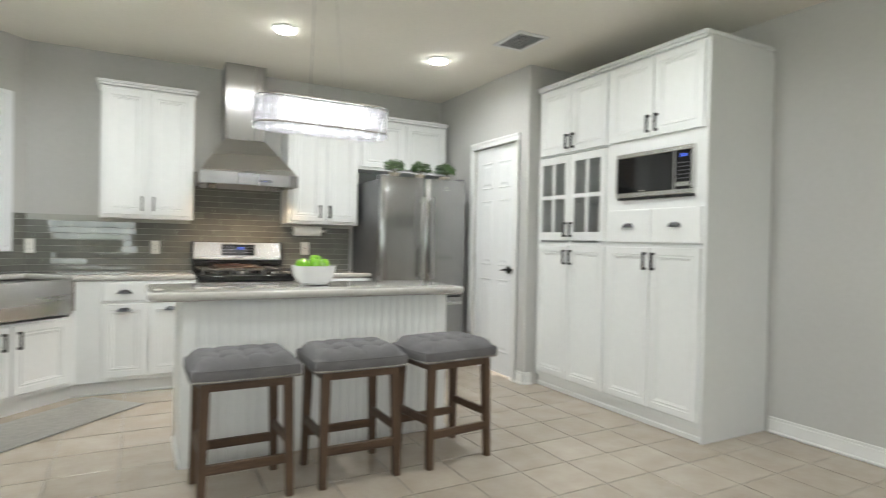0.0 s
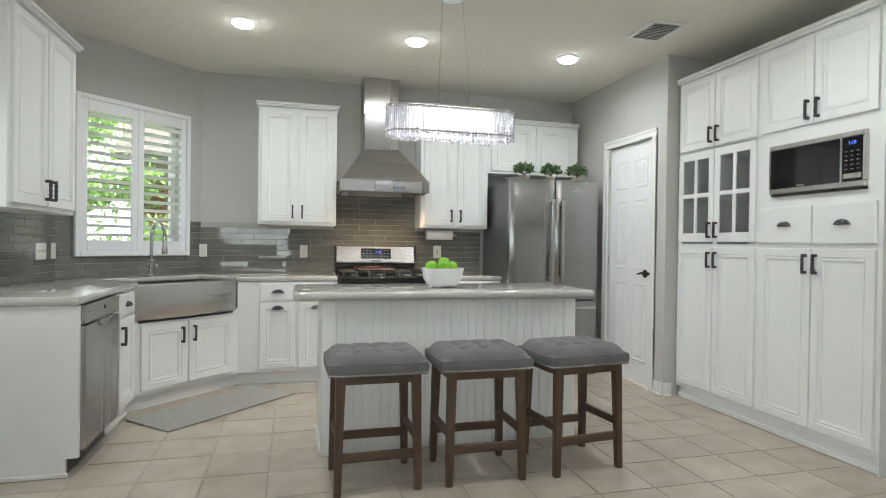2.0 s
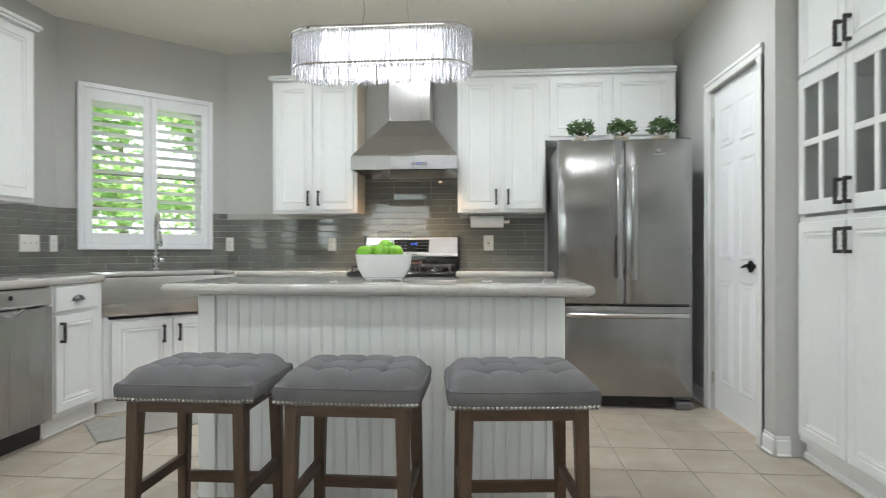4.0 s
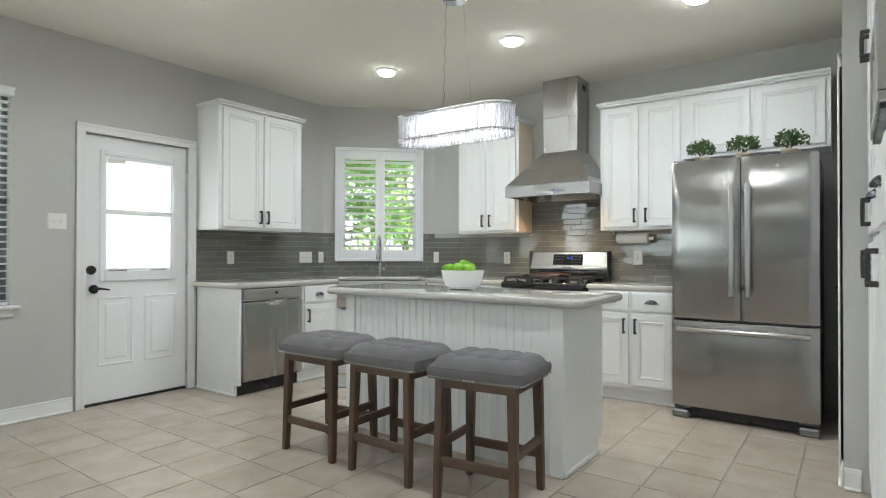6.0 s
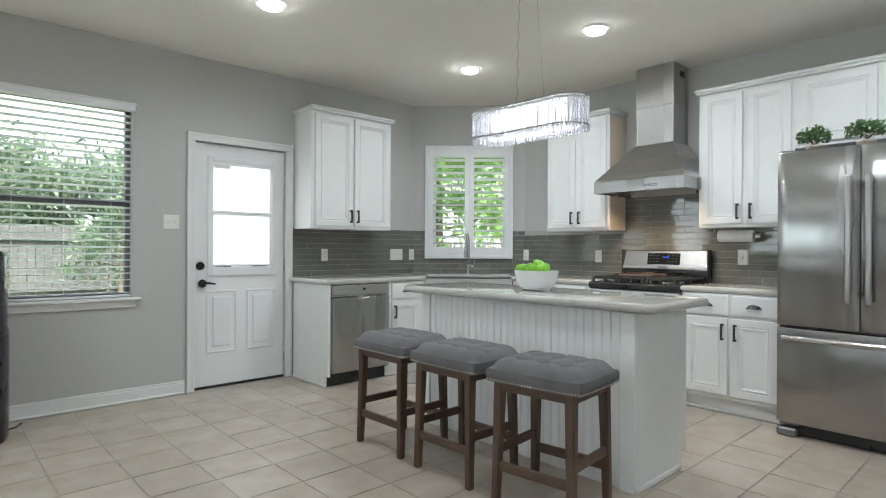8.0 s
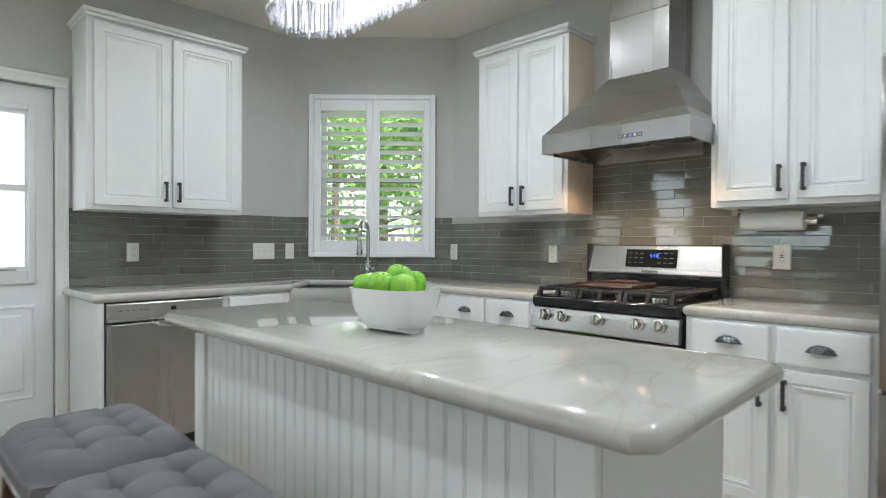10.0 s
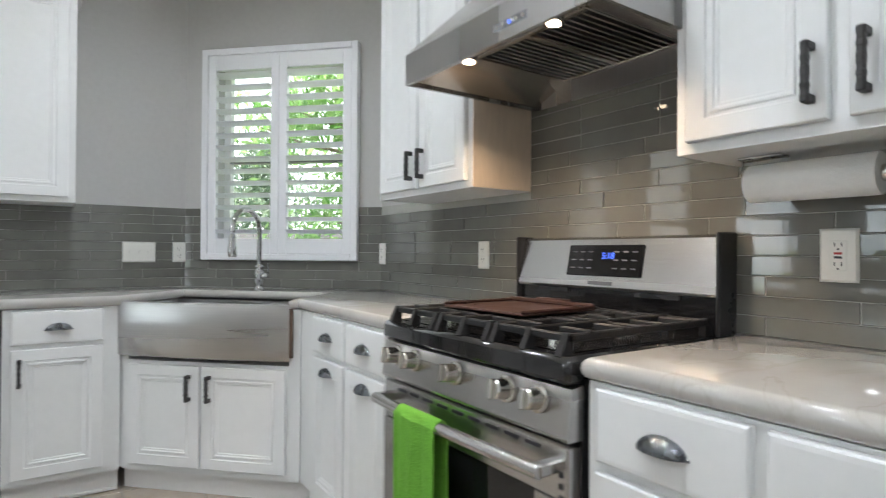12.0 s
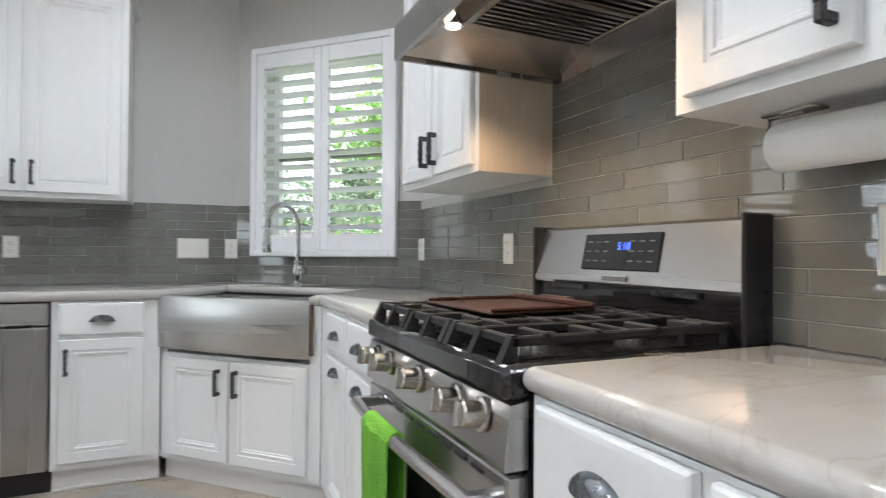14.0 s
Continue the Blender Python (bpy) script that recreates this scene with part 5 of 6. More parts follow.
def stool(m):
    t = thing("bar_stool", "tufted grey linen counter stool with brown wooden legs", "stool", m, "stools at the island")
    W, D = 0.235, 0.185
    # cushion with tufts
    bm = bmesh.new()
    nx, ny = 44, 36
    tufts = [(-0.11, -0.062), (0.0, -0.062), (0.11, -0.062), (-0.11, 0.062), (0.0, 0.062), (0.11, 0.062)]
    g = []
    for i in range(nx + 1):
        row = []
        for j in range(ny + 1):
            x, y = -1 + 2 * i / nx, -1 + 2 * j / ny
            ex = max(0, abs(x) - 0.66) / 0.34
            ey = max(0, abs(y) - 0.60) / 0.40
            z = 0.655 - 0.045 * min(1, ex ** 2.6 + ey ** 2.6) + 0.010 * (1 - x * x) * (1 - y * y)
            X, Y = x * W, y * D
            for a, b in tufts:
                r2 = (X - a) ** 2 + (Y - b) ** 2
                z -= 0.026 * math.exp(-r2 / 0.0004) + 0.016 * math.exp(-r2 / 0.0026)
            for a in (-0.11, 0.0, 0.11):
                z -= 0.008 * math.exp(-((X - a) / 0.008) ** 2) * math.exp(-(Y / 0.165) ** 8)
            z -= 0.009 * math.exp(-((abs(Y) - 0.062) / 0.007) ** 2) * math.exp(-(X / 0.21) ** 8)
            sq = 1 - 0.02 * (ex * ey)
            row.append(bm.verts.new((X * sq, Y * sq, z)))
        g.append(row)
    for a, b in zip(g, g[1:]):
        for j in range(ny):
            bm.faces.new((a[j], b[j], b[j + 1], a[j + 1]))
    edge = [g[i][0] for i in range(nx + 1)] + [g[nx][j] for j in range(1, ny + 1)] + [g[i][ny] for i in range(nx - 1, -1, -1)] + [g[0][j] for j in range(ny - 1, 0, -1)]
    prev = edge
    for z, s in ((0.600, 1.020), (0.585, 1.024), (0.568, 1.014), (0.552, 0.990)):
        ring = [bm.verts.new((v.co.x * s, v.co.y * s, z)) for v in edge]
        for i in range(len(ring)):
            q = (i + 1) % len(ring)
            bm.faces.new((prev[i], prev[q], ring[q], ring[i]))
        prev = ring
    bm.faces.new(prev[::-1])
    bmesh.ops.recalc_face_normals(bm, faces=bm.faces[:])
    part("seat", bm, FABRIC, t, "button-tufted grey linen seat", True)
    loop = [(W * 1.010 * math.copysign(abs(math.cos(q)) ** 0.18, math.cos(q)), D * 1.010 * math.copysign(abs(math.sin(q)) ** 0.18, math.sin(q)), 0.607) for q in (2 * math.pi * k / 96 for k in range(97))]
    part("welt", tube(loop, 0.0028, 6), FABRIC, t, "", True)
    but = None
    for a, b in tufts:
        at = pose(a, b, 0.632)
        if but is None:
            but = part("button", lathe([(0.009, -0.003), (0.009, 0.001), (0.005, 0.004)], 12), FABRIC, t, "", True, at)
        else:
            again(but, at)
    # nail heads in one strip
    bm = bmesh.new()
    def nail(x, y, dx, dy):
        c = Vector((x, y, 0.561))
        ring = [bm.verts.new(c + Vector((-dy * 0.0065 * math.cos(q), dx * 0.0065 * math.cos(q), 0.0065 * math.sin(q)))) for q in (math.pi * 2 * k / 6 for k in range(6))]
        tip = bm.verts.new(c + Vector((dx, dy, 0)) * 0.004)
        for k in range(6):
            bm.faces.new((ring[k], ring[(k + 1) % 6], tip))
    for i in range(33):
        x = -W * 0.97 + 2 * W * 0.97 * i / 32
        nail(x, -D * 0.998, 0, -1); nail(x, D * 0.998, 0, 1)
    for j in range(25):
        y = -D * 0.96 + 2 * D * 0.96 * j / 24
        nail(-W * 0.998, y, -1, 0); nail(W * 0.998, y, 1, 0)
    tagged(part("nail_trim", bm, NAIL, t, "nickel nail-head trim"), kind="stuff")
    # legs: slightly tapered and splayed
    lx, ly = 0.178, 0.152
    part("seat_frame", boxes((-lx, lx, -ly - 0.018, -ly + 0.002, 0.515, 0.552), (-lx, lx, ly - 0.002, ly + 0.018, 0.515, 0.552), (-lx - 0.018, -lx + 0.002, -ly, ly, 0.515, 0.552), (lx - 0.002, lx + 0.018, -ly, ly, 0.515, 0.552)), WOOD_H, t)
    for sx in (-1, 1):
        for sy in (-1, 1):
            bm = bmesh.new()
            top = [(sx * lx + a, sy * ly + b, 0.552) for a, b in ((-0.022, -0.022), (0.022, -0.022), (0.022, 0.022), (-0.022, 0.022))]
            low = [(sx * (lx + 0.012) + a, sy * (ly + 0.014) + b, 0.0) for a, b in ((-0.017, -0.017), (0.017, -0.017), (0.017, 0.017), (-0.017, 0.017))]
            A = [bm.verts.new(p) for p in top]
            B = [bm.verts.new(p) for p in low]
            bm.faces.new(A); bm.faces.new(B[::-1])
            for i in range(4):
                bm.faces.new((B[i], B[(i + 1) % 4], A[(i + 1) % 4], A[i]))
            bmesh.ops.bevel(bm, geom=bm.edges[:], offset=0.004, segments=2, affect="EDGES")
            part("leg", bm, WOOD, t, "", True)
    for z, y in ((0.175, -ly - 0.009), (0.175, ly + 0.009)):
        part("stretcher", boxes((-lx, lx, y - 0.011, y + 0.011, z - 0.021, z + 0.021, 0.003)), WOOD_H, t)
    for x in (-lx - 0.008, lx + 0.008):
        part("stretcher", boxes((x - 0.011, x + 0.011, -ly, ly, 0.225, 0.265, 0.003)), WOOD_H, t)
    return t


st = stool(pose(0.658, 3.085, 0, 0, 0, 0.5))
copy_thing(st, pose(1.192, 3.08, 0, 0, 0, 0.0))
copy_thing(st, pose(1.735, 3.085, 0, 0, 0, 6.0))


# ---- chandelier and ceiling ----
def chandelier():
    t = thing("chandelier", "oval crystal chandelier glowing over the island", "chandelier", pose(1.175, 3.595, 0))
    a, r, z0, z1 = 0.266, 0.126, 1.800, 1.977

    def oval(rad, n):
        out = []
        L = 4 * a + 2 * math.pi * rad
        for i in range(n):
            s = L * i / n
            if s < 2 * a:
                out.append((-a + s, -rad))
            elif s < 2 * a + math.pi * rad:
                q = (s - 2 * a) / rad - math.pi / 2
                out.append((a + rad * math.cos(q), rad * math.sin(q)))
            elif s < 4 * a + math.pi * rad:
                out.append((a - (s - 2 * a - math.pi * rad), rad))
            else:
                q = (s - 4 * a - math.pi * rad) / rad + math.pi / 2
                out.append((-a + rad * math.cos(q), rad * math.sin(q)))
        return out

    for nm, z in (("top_ring", z1), ("bottom_ring", z0 + 0.026)):
        p = [(x, y, z) for x, y in oval(r + 0.006, 72)]
        part(nm, tube(p + [p[0]], 0.006 if z == z1 else 0.0045, 6), CHROME, t, "chrome band", True)
    part("ceiling_plate", prism(oval(r - 0.03, 48), z1 - 0.012, z1 - 0.004), CHROME, t)
    part("led_panel", boxes((-a, a, -0.035, 0.035, z1 - 0.11, z1 - 0.018, 0.01)), LED, t, "bright lamp core")
    rng = random.Random(5)
    base = []
    for k in range(3):
        bm = bmesh.new()
        h, w = 0.170, 0.0058
        zz = [0, -0.012, -h * 0.5, -h + 0.012, -h]
        ww = [0.3, 1, 0.85 + 0.1 * k, 1, 0.2]
        rings = []
        for z, s in zip(zz, ww):
            tw = 0.5 * k + z * 3
            rings.append([bm.verts.new((w * s * math.cos(q + tw), w * s * 0.7 * math.sin(q + tw), z)) for q in (math.pi / 3 * i for i in range(6))])
        for A, B in zip(rings, rings[1:]):
            for i in range(6):
                bm.faces.new((A[i], A[(i + 1) % 6], B[(i + 1) % 6], B[i]))
        bm.faces.new(rings[0]); bm.faces.new(rings[-1][::-1])
        bmesh.ops.recalc_face_normals(bm, faces=bm.faces[:])
        base.append(bm)
    made = [None] * 3
    for rad, n in ((r, 150), (r - 0.018, 120)):
        for i, (x, y) in enumerate(oval(rad, n)):
            k = rng.randrange(3)
            at = pose(x, y, z1 - rng.uniform(0.0, 0.012), rng.uniform(-2, 2), rng.uniform(-2, 2), rng.uniform(0, 360))
            if made[k] is None:
                made[k] = part("crystal", base[k], CRYSTAL, t, "hanging crystal prism", at=at)
            else:
                again(made[k], at)
    part("canopy", lathe([(0.075, CEIL - 0.001), (0.075, CEIL - 0.018), (0.068, CEIL - 0.026), (0.02, CEIL - 0.03)], 28), CHROME, t, "round chrome ceiling canopy", True)
    part("suspension_cable", tube([(0.062, 0, CEIL - 0.02), (0.125, 0, z1)], 0.0012, 6), NICKEL, t)
    pts = [(-0.062 - 0.02 * q + 0.003 * math.sin(q * 40.0), 0.003 * math.cos(q * 37), CEIL - 0.02 - (CEIL - z1 - 0.02) * q) for q in (i / 60 for i in range(61))]
    part("power_cord", tube(pts, 0.0028, 6), CHROME, t)


chandelier()


def downlight(x, y):
    t = thing("recessed_light", "white recessed ceiling lamp, lit, seen or added as fill", "ceiling lamp", pose(x, y, CEIL), "recessed ceiling lamps")
    part("trim_ring", lathe([(0.065, -0.001), (0.095, -0.001), (0.097, -0.006), (0.088, -0.010), (0.070, -0.012), (0.062, -0.004)], 32), TRIM, t, "", True)
    part("lens", lathe([(0.070, -0.0015), (0.070, -0.014), (0.064, -0.026), (0.046, -0.034), (0.02, -0.037)], 32), LAMP_GLOW, t, "bright lamp lens")
    L = new("downlight", bpy.data.lights.new("downlight", "AREA"))
    L.data.shape, L.data.size, L.data.energy, L.data.color = "DISK", 0.12, 3.5, (0.89, 0.957, 1.0)
    L.data.spread = radians(165)
    L.matrix_world = look((x, y, CEIL - 0.040), (x, y, 0))


# lamps from (2.33, 2.59) on are unseen, added as fill for the island front
for x, y in ((-0.085, 4.40), (1.125, 4.40), (2.37, 4.43), (-0.05, 2.59), (2.33, 2.59), (-0.05, 0.2), (1.1, -0.9), (2.6, -0.9)):
    downlight(x, y)

vt = thing("ceiling_vent", "white louvred ceiling air vent", "air vent", pose(2.68, 3.725, CEIL, 0, 0, 0))
part("backing", boxes((-0.11, 0.11, -0.15, 0.15, -0.003, -0.001)), BLACK_PLASTIC, vt)
part("frame", boxes((-0.13, 0.13, -0.17, -0.14, -0.012, -0.001, 0.003), (-0.13, 0.13, 0.14, 0.17, -0.012, -0.001, 0.003), (-0.13, -0.10, -0.14, 0.14, -0.012, -0.001, 0.003), (0.10, 0.13, -0.14, 0.14, -0.012, -0.001, 0.003)), TRIM, vt)
sl = None
for i in range(12):
    at = pose(0, -0.132 + 0.024 * i, -0.010, 32)
    if sl is None:
        sl = part("slat", boxes((-0.10, 0.10, -0.010, 0.010, -0.0012, 0.0012)), TRIM, vt, at=at)
    else:
        again(sl, at)


# ---- small things ----
def fruit_bowl():
    t = thing("fruit_bowl", "white oblong ceramic bowl on the island", "bowl", pose(1.165, 3.703, ISLAND_TOP, 0, 0, 4))
    bm = bmesh.new()
    rings = []
    prof = [(0.085, 0.055, 0.0), (0.085, 0.055, 0.008), (0.095, 0.068, 0.010), (0.118, 0.085, 0.05), (0.128, 0.094, 0.108), (0.130, 0.096, 0.112), (0.125, 0.091, 0.112), (0.114, 0.08, 0.05), (0.09, 0.06, 0.018)]
    n = 40
    for a, b, z in prof:
        ring = []
        for i in range(n):
            q = 2 * math.pi * i / n
            c, s = math.cos(q), math.sin(q)
            ring.append(bm.verts.new((a * math.copysign(abs(c) ** 0.6, c), b * math.copysign(abs(s) ** 0.6, s), z - (0.008 * abs(c) ** 4 if z < 0.009 else 0) + (0.012 if z < 0.009 else 0) * 0)))
        rings.append(ring)
    for A, B in zip(rings, rings[1:]):
        for i in range(n):
            bm.faces.new((A[i], A[(i + 1) % n], B[(i + 1) % n], B[i]))
    bm.faces.new(rings[-1]); bm.faces.new(rings[0][::-1])
    bmesh.ops.recalc_face_normals(bm, faces=bm.faces[:])
    bmesh.ops.translate(bm, verts=bm.verts[:], vec=(0, 0, 0.008))
    part("bowl", bm, CERAMIC, t, "", True)


fruit_bowl()
first = None
rng = random.Random(3)
for x, y, z in ((-0.075, -0.03, 0.125), (-0.01, -0.045, 0.13), (0.068, -0.03, 0.128), (-0.045, 0.038, 0.128), (0.03, 0.042, 0.13), (0.0, 0.0, 0.15), (-0.04, 0.0, 0.07), (0.045, 0.0, 0.07)):
    m = pose(1.165, 3.703, ISLAND_TOP, 0, 0, 4) @ pose(x, y, z - 0.036, rng.uniform(-25, 25), rng.uniform(-25, 25), rng.uniform(0, 360))
    if first is None:
        first = thing("apple", "shiny green apple in the white bowl", "apple", m, "apples in the bowl")
        part("flesh", lathe([(0.008, 0.006), (0.018, 0.0), (0.030, 0.010), (0.0375, 0.030), (0.0385, 0.045), (0.034, 0.060), (0.022, 0.069), (0.010, 0.066), (0.003, 0.058)], 24), APPLE, first, "", True)
        part("stem", tube([(0, 0, 0.057), (0.002, 0, 0.068), (0.006, 0.001, 0.078)], 0.0016, 6), STEM, first)
    else:
        copy_thing(first, m)


def plant(m, seed, size):
    t = thing("potted_plant", "small leafy green plant in a clay pot", "potted plant", m, "plants on the refrigerator")
    part("pot", lathe([(0.030, 0), (0.036, 0.0), (0.048, 0.055), (0.051, 0.058), (0.050, 0.068), (0.044, 0.066), (0.040, 0.05)], 24), POT, t, "", True)
    rg = random.Random(seed)
    bm = bmesh.new()
    for i in range(420):
        th, ph = rg.uniform(0, 6.283), math.acos(rg.uniform(-0.35, 1))
        rr = size * (0.45 + 0.6 * rg.random() ** 0.5) * (1 + 0.18 * math.sin(3 * th + seed))
        c = Vector((rr * math.sin(ph) * math.cos(th), rr * math.sin(ph) * math.sin(th), 0.118 + rr * 0.75 * math.cos(ph)))
        d = Vector((rg.uniform(-1, 1), rg.uniform(-1, 1), rg.uniform(-0.4, 1))).normalized()
        s = d.cross(Vector((rg.uniform(-1, 1), rg.uniform(-1, 1), rg.uniform(-1, 1)))).normalized()
        l = rg.uniform(0.010, 0.017)
        v = [bm.verts.new(c + p) for p in (-d * l, s * l * 0.55, d * l, -s * l * 0.55)]
        bm.faces.new(v)
    tagged(part("foliage", bm, LEAF, t, "dense small green leaves"), kind="stuff")
    bm = bmesh.new()
    for i in range(14):
        th = rg.uniform(0, 6.283)
        tube([(0, 0, 0.05), (0.02 * math.cos(th), 0.02 * math.sin(th), 0.09), (size * 0.7 * math.cos(th), size * 0.7 * math.sin(th), 0.12)], 0.0015, 4, bm)
    part("stem", bm, STEM, t)


for i, (x, y, s) in enumerate(((2.27, 5.085, 0.088), (2.53, 5.085, 0.090), (2.79, 5.08, 0.093))):
    plant(pose(x, y - 0.03, 1.7325, 0, 0, 50 * i), 11 + i, s)


def plate(m, w, h, kind, label, name="outlet"):
    t = thing(name, label, name.replace("_", " "), m, "wall plates")
    part("cover", relief(-w / 2, w / 2, -h / 2, h / 2, [(0, -0.001), (0.004, -0.005), (0.006, -0.0065)], 0.0, 0), PLATE, t)
    if kind == "outlet":
        for z in (-0.02, 0.02):
            r = part("socket", boxes((-0.016, 0.016, -0.0075, -0.005, z - 0.014, z + 0.014, 0.001)), PLATE, t)
            part("slot", boxes((-0.008, -0.006, -0.0079, -0.0072, z - 0.002, z + 0.007), (0.006, 0.008, -0.0079, -0.0072, z - 0.002, z + 0.007), (-0.002, 0.002, -0.0079, -0.0072, z - 0.010, z - 0.006)), BLACK_PLASTIC, r)
    elif kind == "gfci":
        r = part("socket", boxes((-0.017, 0.017, -0.0075, -0.005, -0.034, 0.034, 0.001)), PLATE, t)
        for z in (-0.022, 0.022):
            part("slot", boxes((-0.008, -0.006, -0.0079, -0.0072, z - 0.002, z + 0.007), (0.006, 0.008, -0.0079, -0.0072, z - 0.002, z + 0.007), (-0.002, 0.002, -0.0079, -0.0072, z - 0.010, z - 0.006)), BLACK_PLASTIC, r)
        part("test_button", boxes((-0.008, 0.008, -0.0082, -0.0072, 0.002, 0.007)), RED, r, "red reset button")
        part("test_button", boxes((-0.008, 0.008, -0.0082, -0.0072, -0.007, -0.002)), BLACK_PLASTIC, r)
    else:
        n = int(kind)
        for i in range(n):
            x = (i - (n - 1) / 2) * 0.046
            part("slot", boxes((x - 0.006, x + 0.006, -0.0062, -0.0050, -0.013, 0.013)), STEEL_DARK, t)
            part("toggle", boxes((x - 0.004, x + 0.004, -0.016, -0.005, -0.006, 0.010, 0.002)), PLATE, t)
    return t


TILE_FACE = 0.010
OZ = 1.086
plate(AT_LEFT(3.775, LEFT + TILE_FACE) @ pose(0, 0, OZ), 0.07, 0.115, "outlet", "ivory duplex outlet on the backsplash")
plate(AT_LEFT(4.63, LEFT + TILE_FACE) @ pose(0, 0, OZ), 0.165, 0.115, "3", "ivory three-gang switch on the backsplash", "light_switch")
plate(AT_LEFT(4.835, LEFT + TILE_FACE) @ pose(0, 0, OZ), 0.07, 0.115, "outlet", "ivory duplex outlet on the backsplash")
plate(AT_BACK(-0.515, BACK - TILE_FACE) @ pose(0, 0, OZ), 0.07, 0.115, "outlet", "ivory duplex outlet on the backsplash")
plate(AT_BACK(0.356, BACK - TILE_FACE) @ pose(0, 0, OZ), 0.07, 0.115, "outlet", "ivory duplex outlet on the backsplash")
plate(AT_BACK(1.635, BACK - TILE_FACE) @ pose(0, 0, OZ + 0.008), 0.079, 0.122, "gfci", "ivory safety outlet with red reset button")
plate(AT_LEFT(2.42, LEFT) @ pose(0, 0, 1.345), 0.118, 0.115, "2", "white double light switch by the back door", "light_switch")

rug = thing("floor_mat", "grey woven mat in front of the sink", "mat", AT_DIAG @ pose(0.575, -1.02, 0.0))
part("mat", prism([(-0.522, -0.228), (0.522, -0.228), (0.522, 0.228), (-0.522, 0.228)], 0.003, 0.011, 0.003, 1), RUG, rug)


def cooler():
    t = thing("water_cooler", "glossy black bottom-load water cooler", "water cooler", pose(-1.01, 1.225, 0, 0, 0, 78))
    def shape(w, d, z0, z1, bev=0.0):
        o = [(w * math.copysign(abs(math.cos(q)) ** 0.55, math.cos(q)), d * math.copysign(abs(math.sin(q)) ** 0.75, math.sin(q))) for q in (2 * math.pi * i / 36 for i in range(36))]
        return prism(o, z0, z1, bev, 2)
    part("base", shape(0.158, 0.165, 0.012, 0.63, 0.008), BLACK_PLASTIC, t, "", True)
    part("foot", shape(0.15, 0.155, 0.0, 0.014), BLACK_PLASTIC, t)
    part("drip_tray", shape(0.156, 0.163, 0.632, 0.66), BLACK_PLASTIC, t)
    part("column", shape(0.150, 0.145, 0.66, 0.80), BLACK_PLASTIC, t, "", True)
    part("head", shape(0.156, 0.160, 0.80, 1.10, 0.012), BLACK, t, "", True)
    part("top_lid", shape(0.150, 0.150, 1.10, 1.125, 0.01), BLACK, t, "", True)
    part("door_handle", boxes((-0.075, 0.075, -0.172, -0.155, 0.585, 0.612, 0.006)), CHROME, t, "silver door grip")
    for i in range(3):
        part("tap_button", lathe([(0.013, -0.168), (0.013, -0.155)], 16, axis="Y", at=(-0.045 + 0.045 * i, 0, 1.02)), RED if i == 1 else NICKEL, t)
    part("label_strip", boxes((-0.03, 0.03, -0.1635, -0.158, 0.945, 0.962)), PLATE, t, "small pale label")
    part("power_cord", tube([(0.10, 0.15, 0.03), (0.13, 0.19, 0.006), (0.17, 0.22, 0.006), (0.20, 0.25, 0.02)], 0.005, 6), BLACK_PLASTIC, t)


cooler()

# ---- garden ----
setting(part("ground", boxes((-300, 300, -300, 300, -0.6, -0.22)), GRASS), "green lawn reaching the distance", "ground")
bm = bmesh.new()
n = 48
ring = [[bm.verts.new((90 * math.cos(2 * math.pi * i / n), 90 * math.sin(2 * math.pi * i / n), z)) for i in range(n)] for z in (-0.3, 60.0)]
for i in range(n // 4 + 1, 3 * n // 4):
    bm.faces.new((ring[0][i], ring[1][i], ring[1][i + 1], ring[0][i + 1]))
bmesh.ops.delete(bm, geom=[v for v in bm.verts if not v.link_faces], context="VERTS")
setting(part("backdrop", bm, glow("bright_overcast_sky", (0.93, 0.98, 1.0), 1.4)), "bright overcast sky beyond the garden", "sky")
fence = thing("fence", "weathered grey board fence behind the lawn", "fence", pose(-11.5, 0, -0.22))
board = None
for i in range(150):
    at = pose(0, -11 + i * 0.152, 0, 0, 0, 90)
    if board is None:
        board = part("board", boxes((0.004, 0.146, 0, 0.02, 0.02, 1.8, 0.003)), FENCE, fence, at=at)
    else:
        again(board, at)
for z in (0.4, 1.5):
    part("rail", boxes((0.022, 0.06, -11, 12, z, z + 0.09)), FENCE, fence)
fence2 = thing("fence", "pale picket fence outside the corner window", "fence", pose(-6.5, 6.5, -0.22, 0, 0, 45))
picket = None
for i in range(70):
    at = pose(-3 + i * 0.14, 3.2, 0)
    if picket is None:
        picket = part("picket", boxes((0.004, 0.128, 0, 0.02, 0.02, 1.55, 0.004)), PICKET, fence2, at=at)
    else:
        again(picket, at)
for z in (0.4, 1.2):
    part("rail", boxes((-3, 6.8, 3.222, 3.26, z, z + 0.09)), PICKET, fence2)


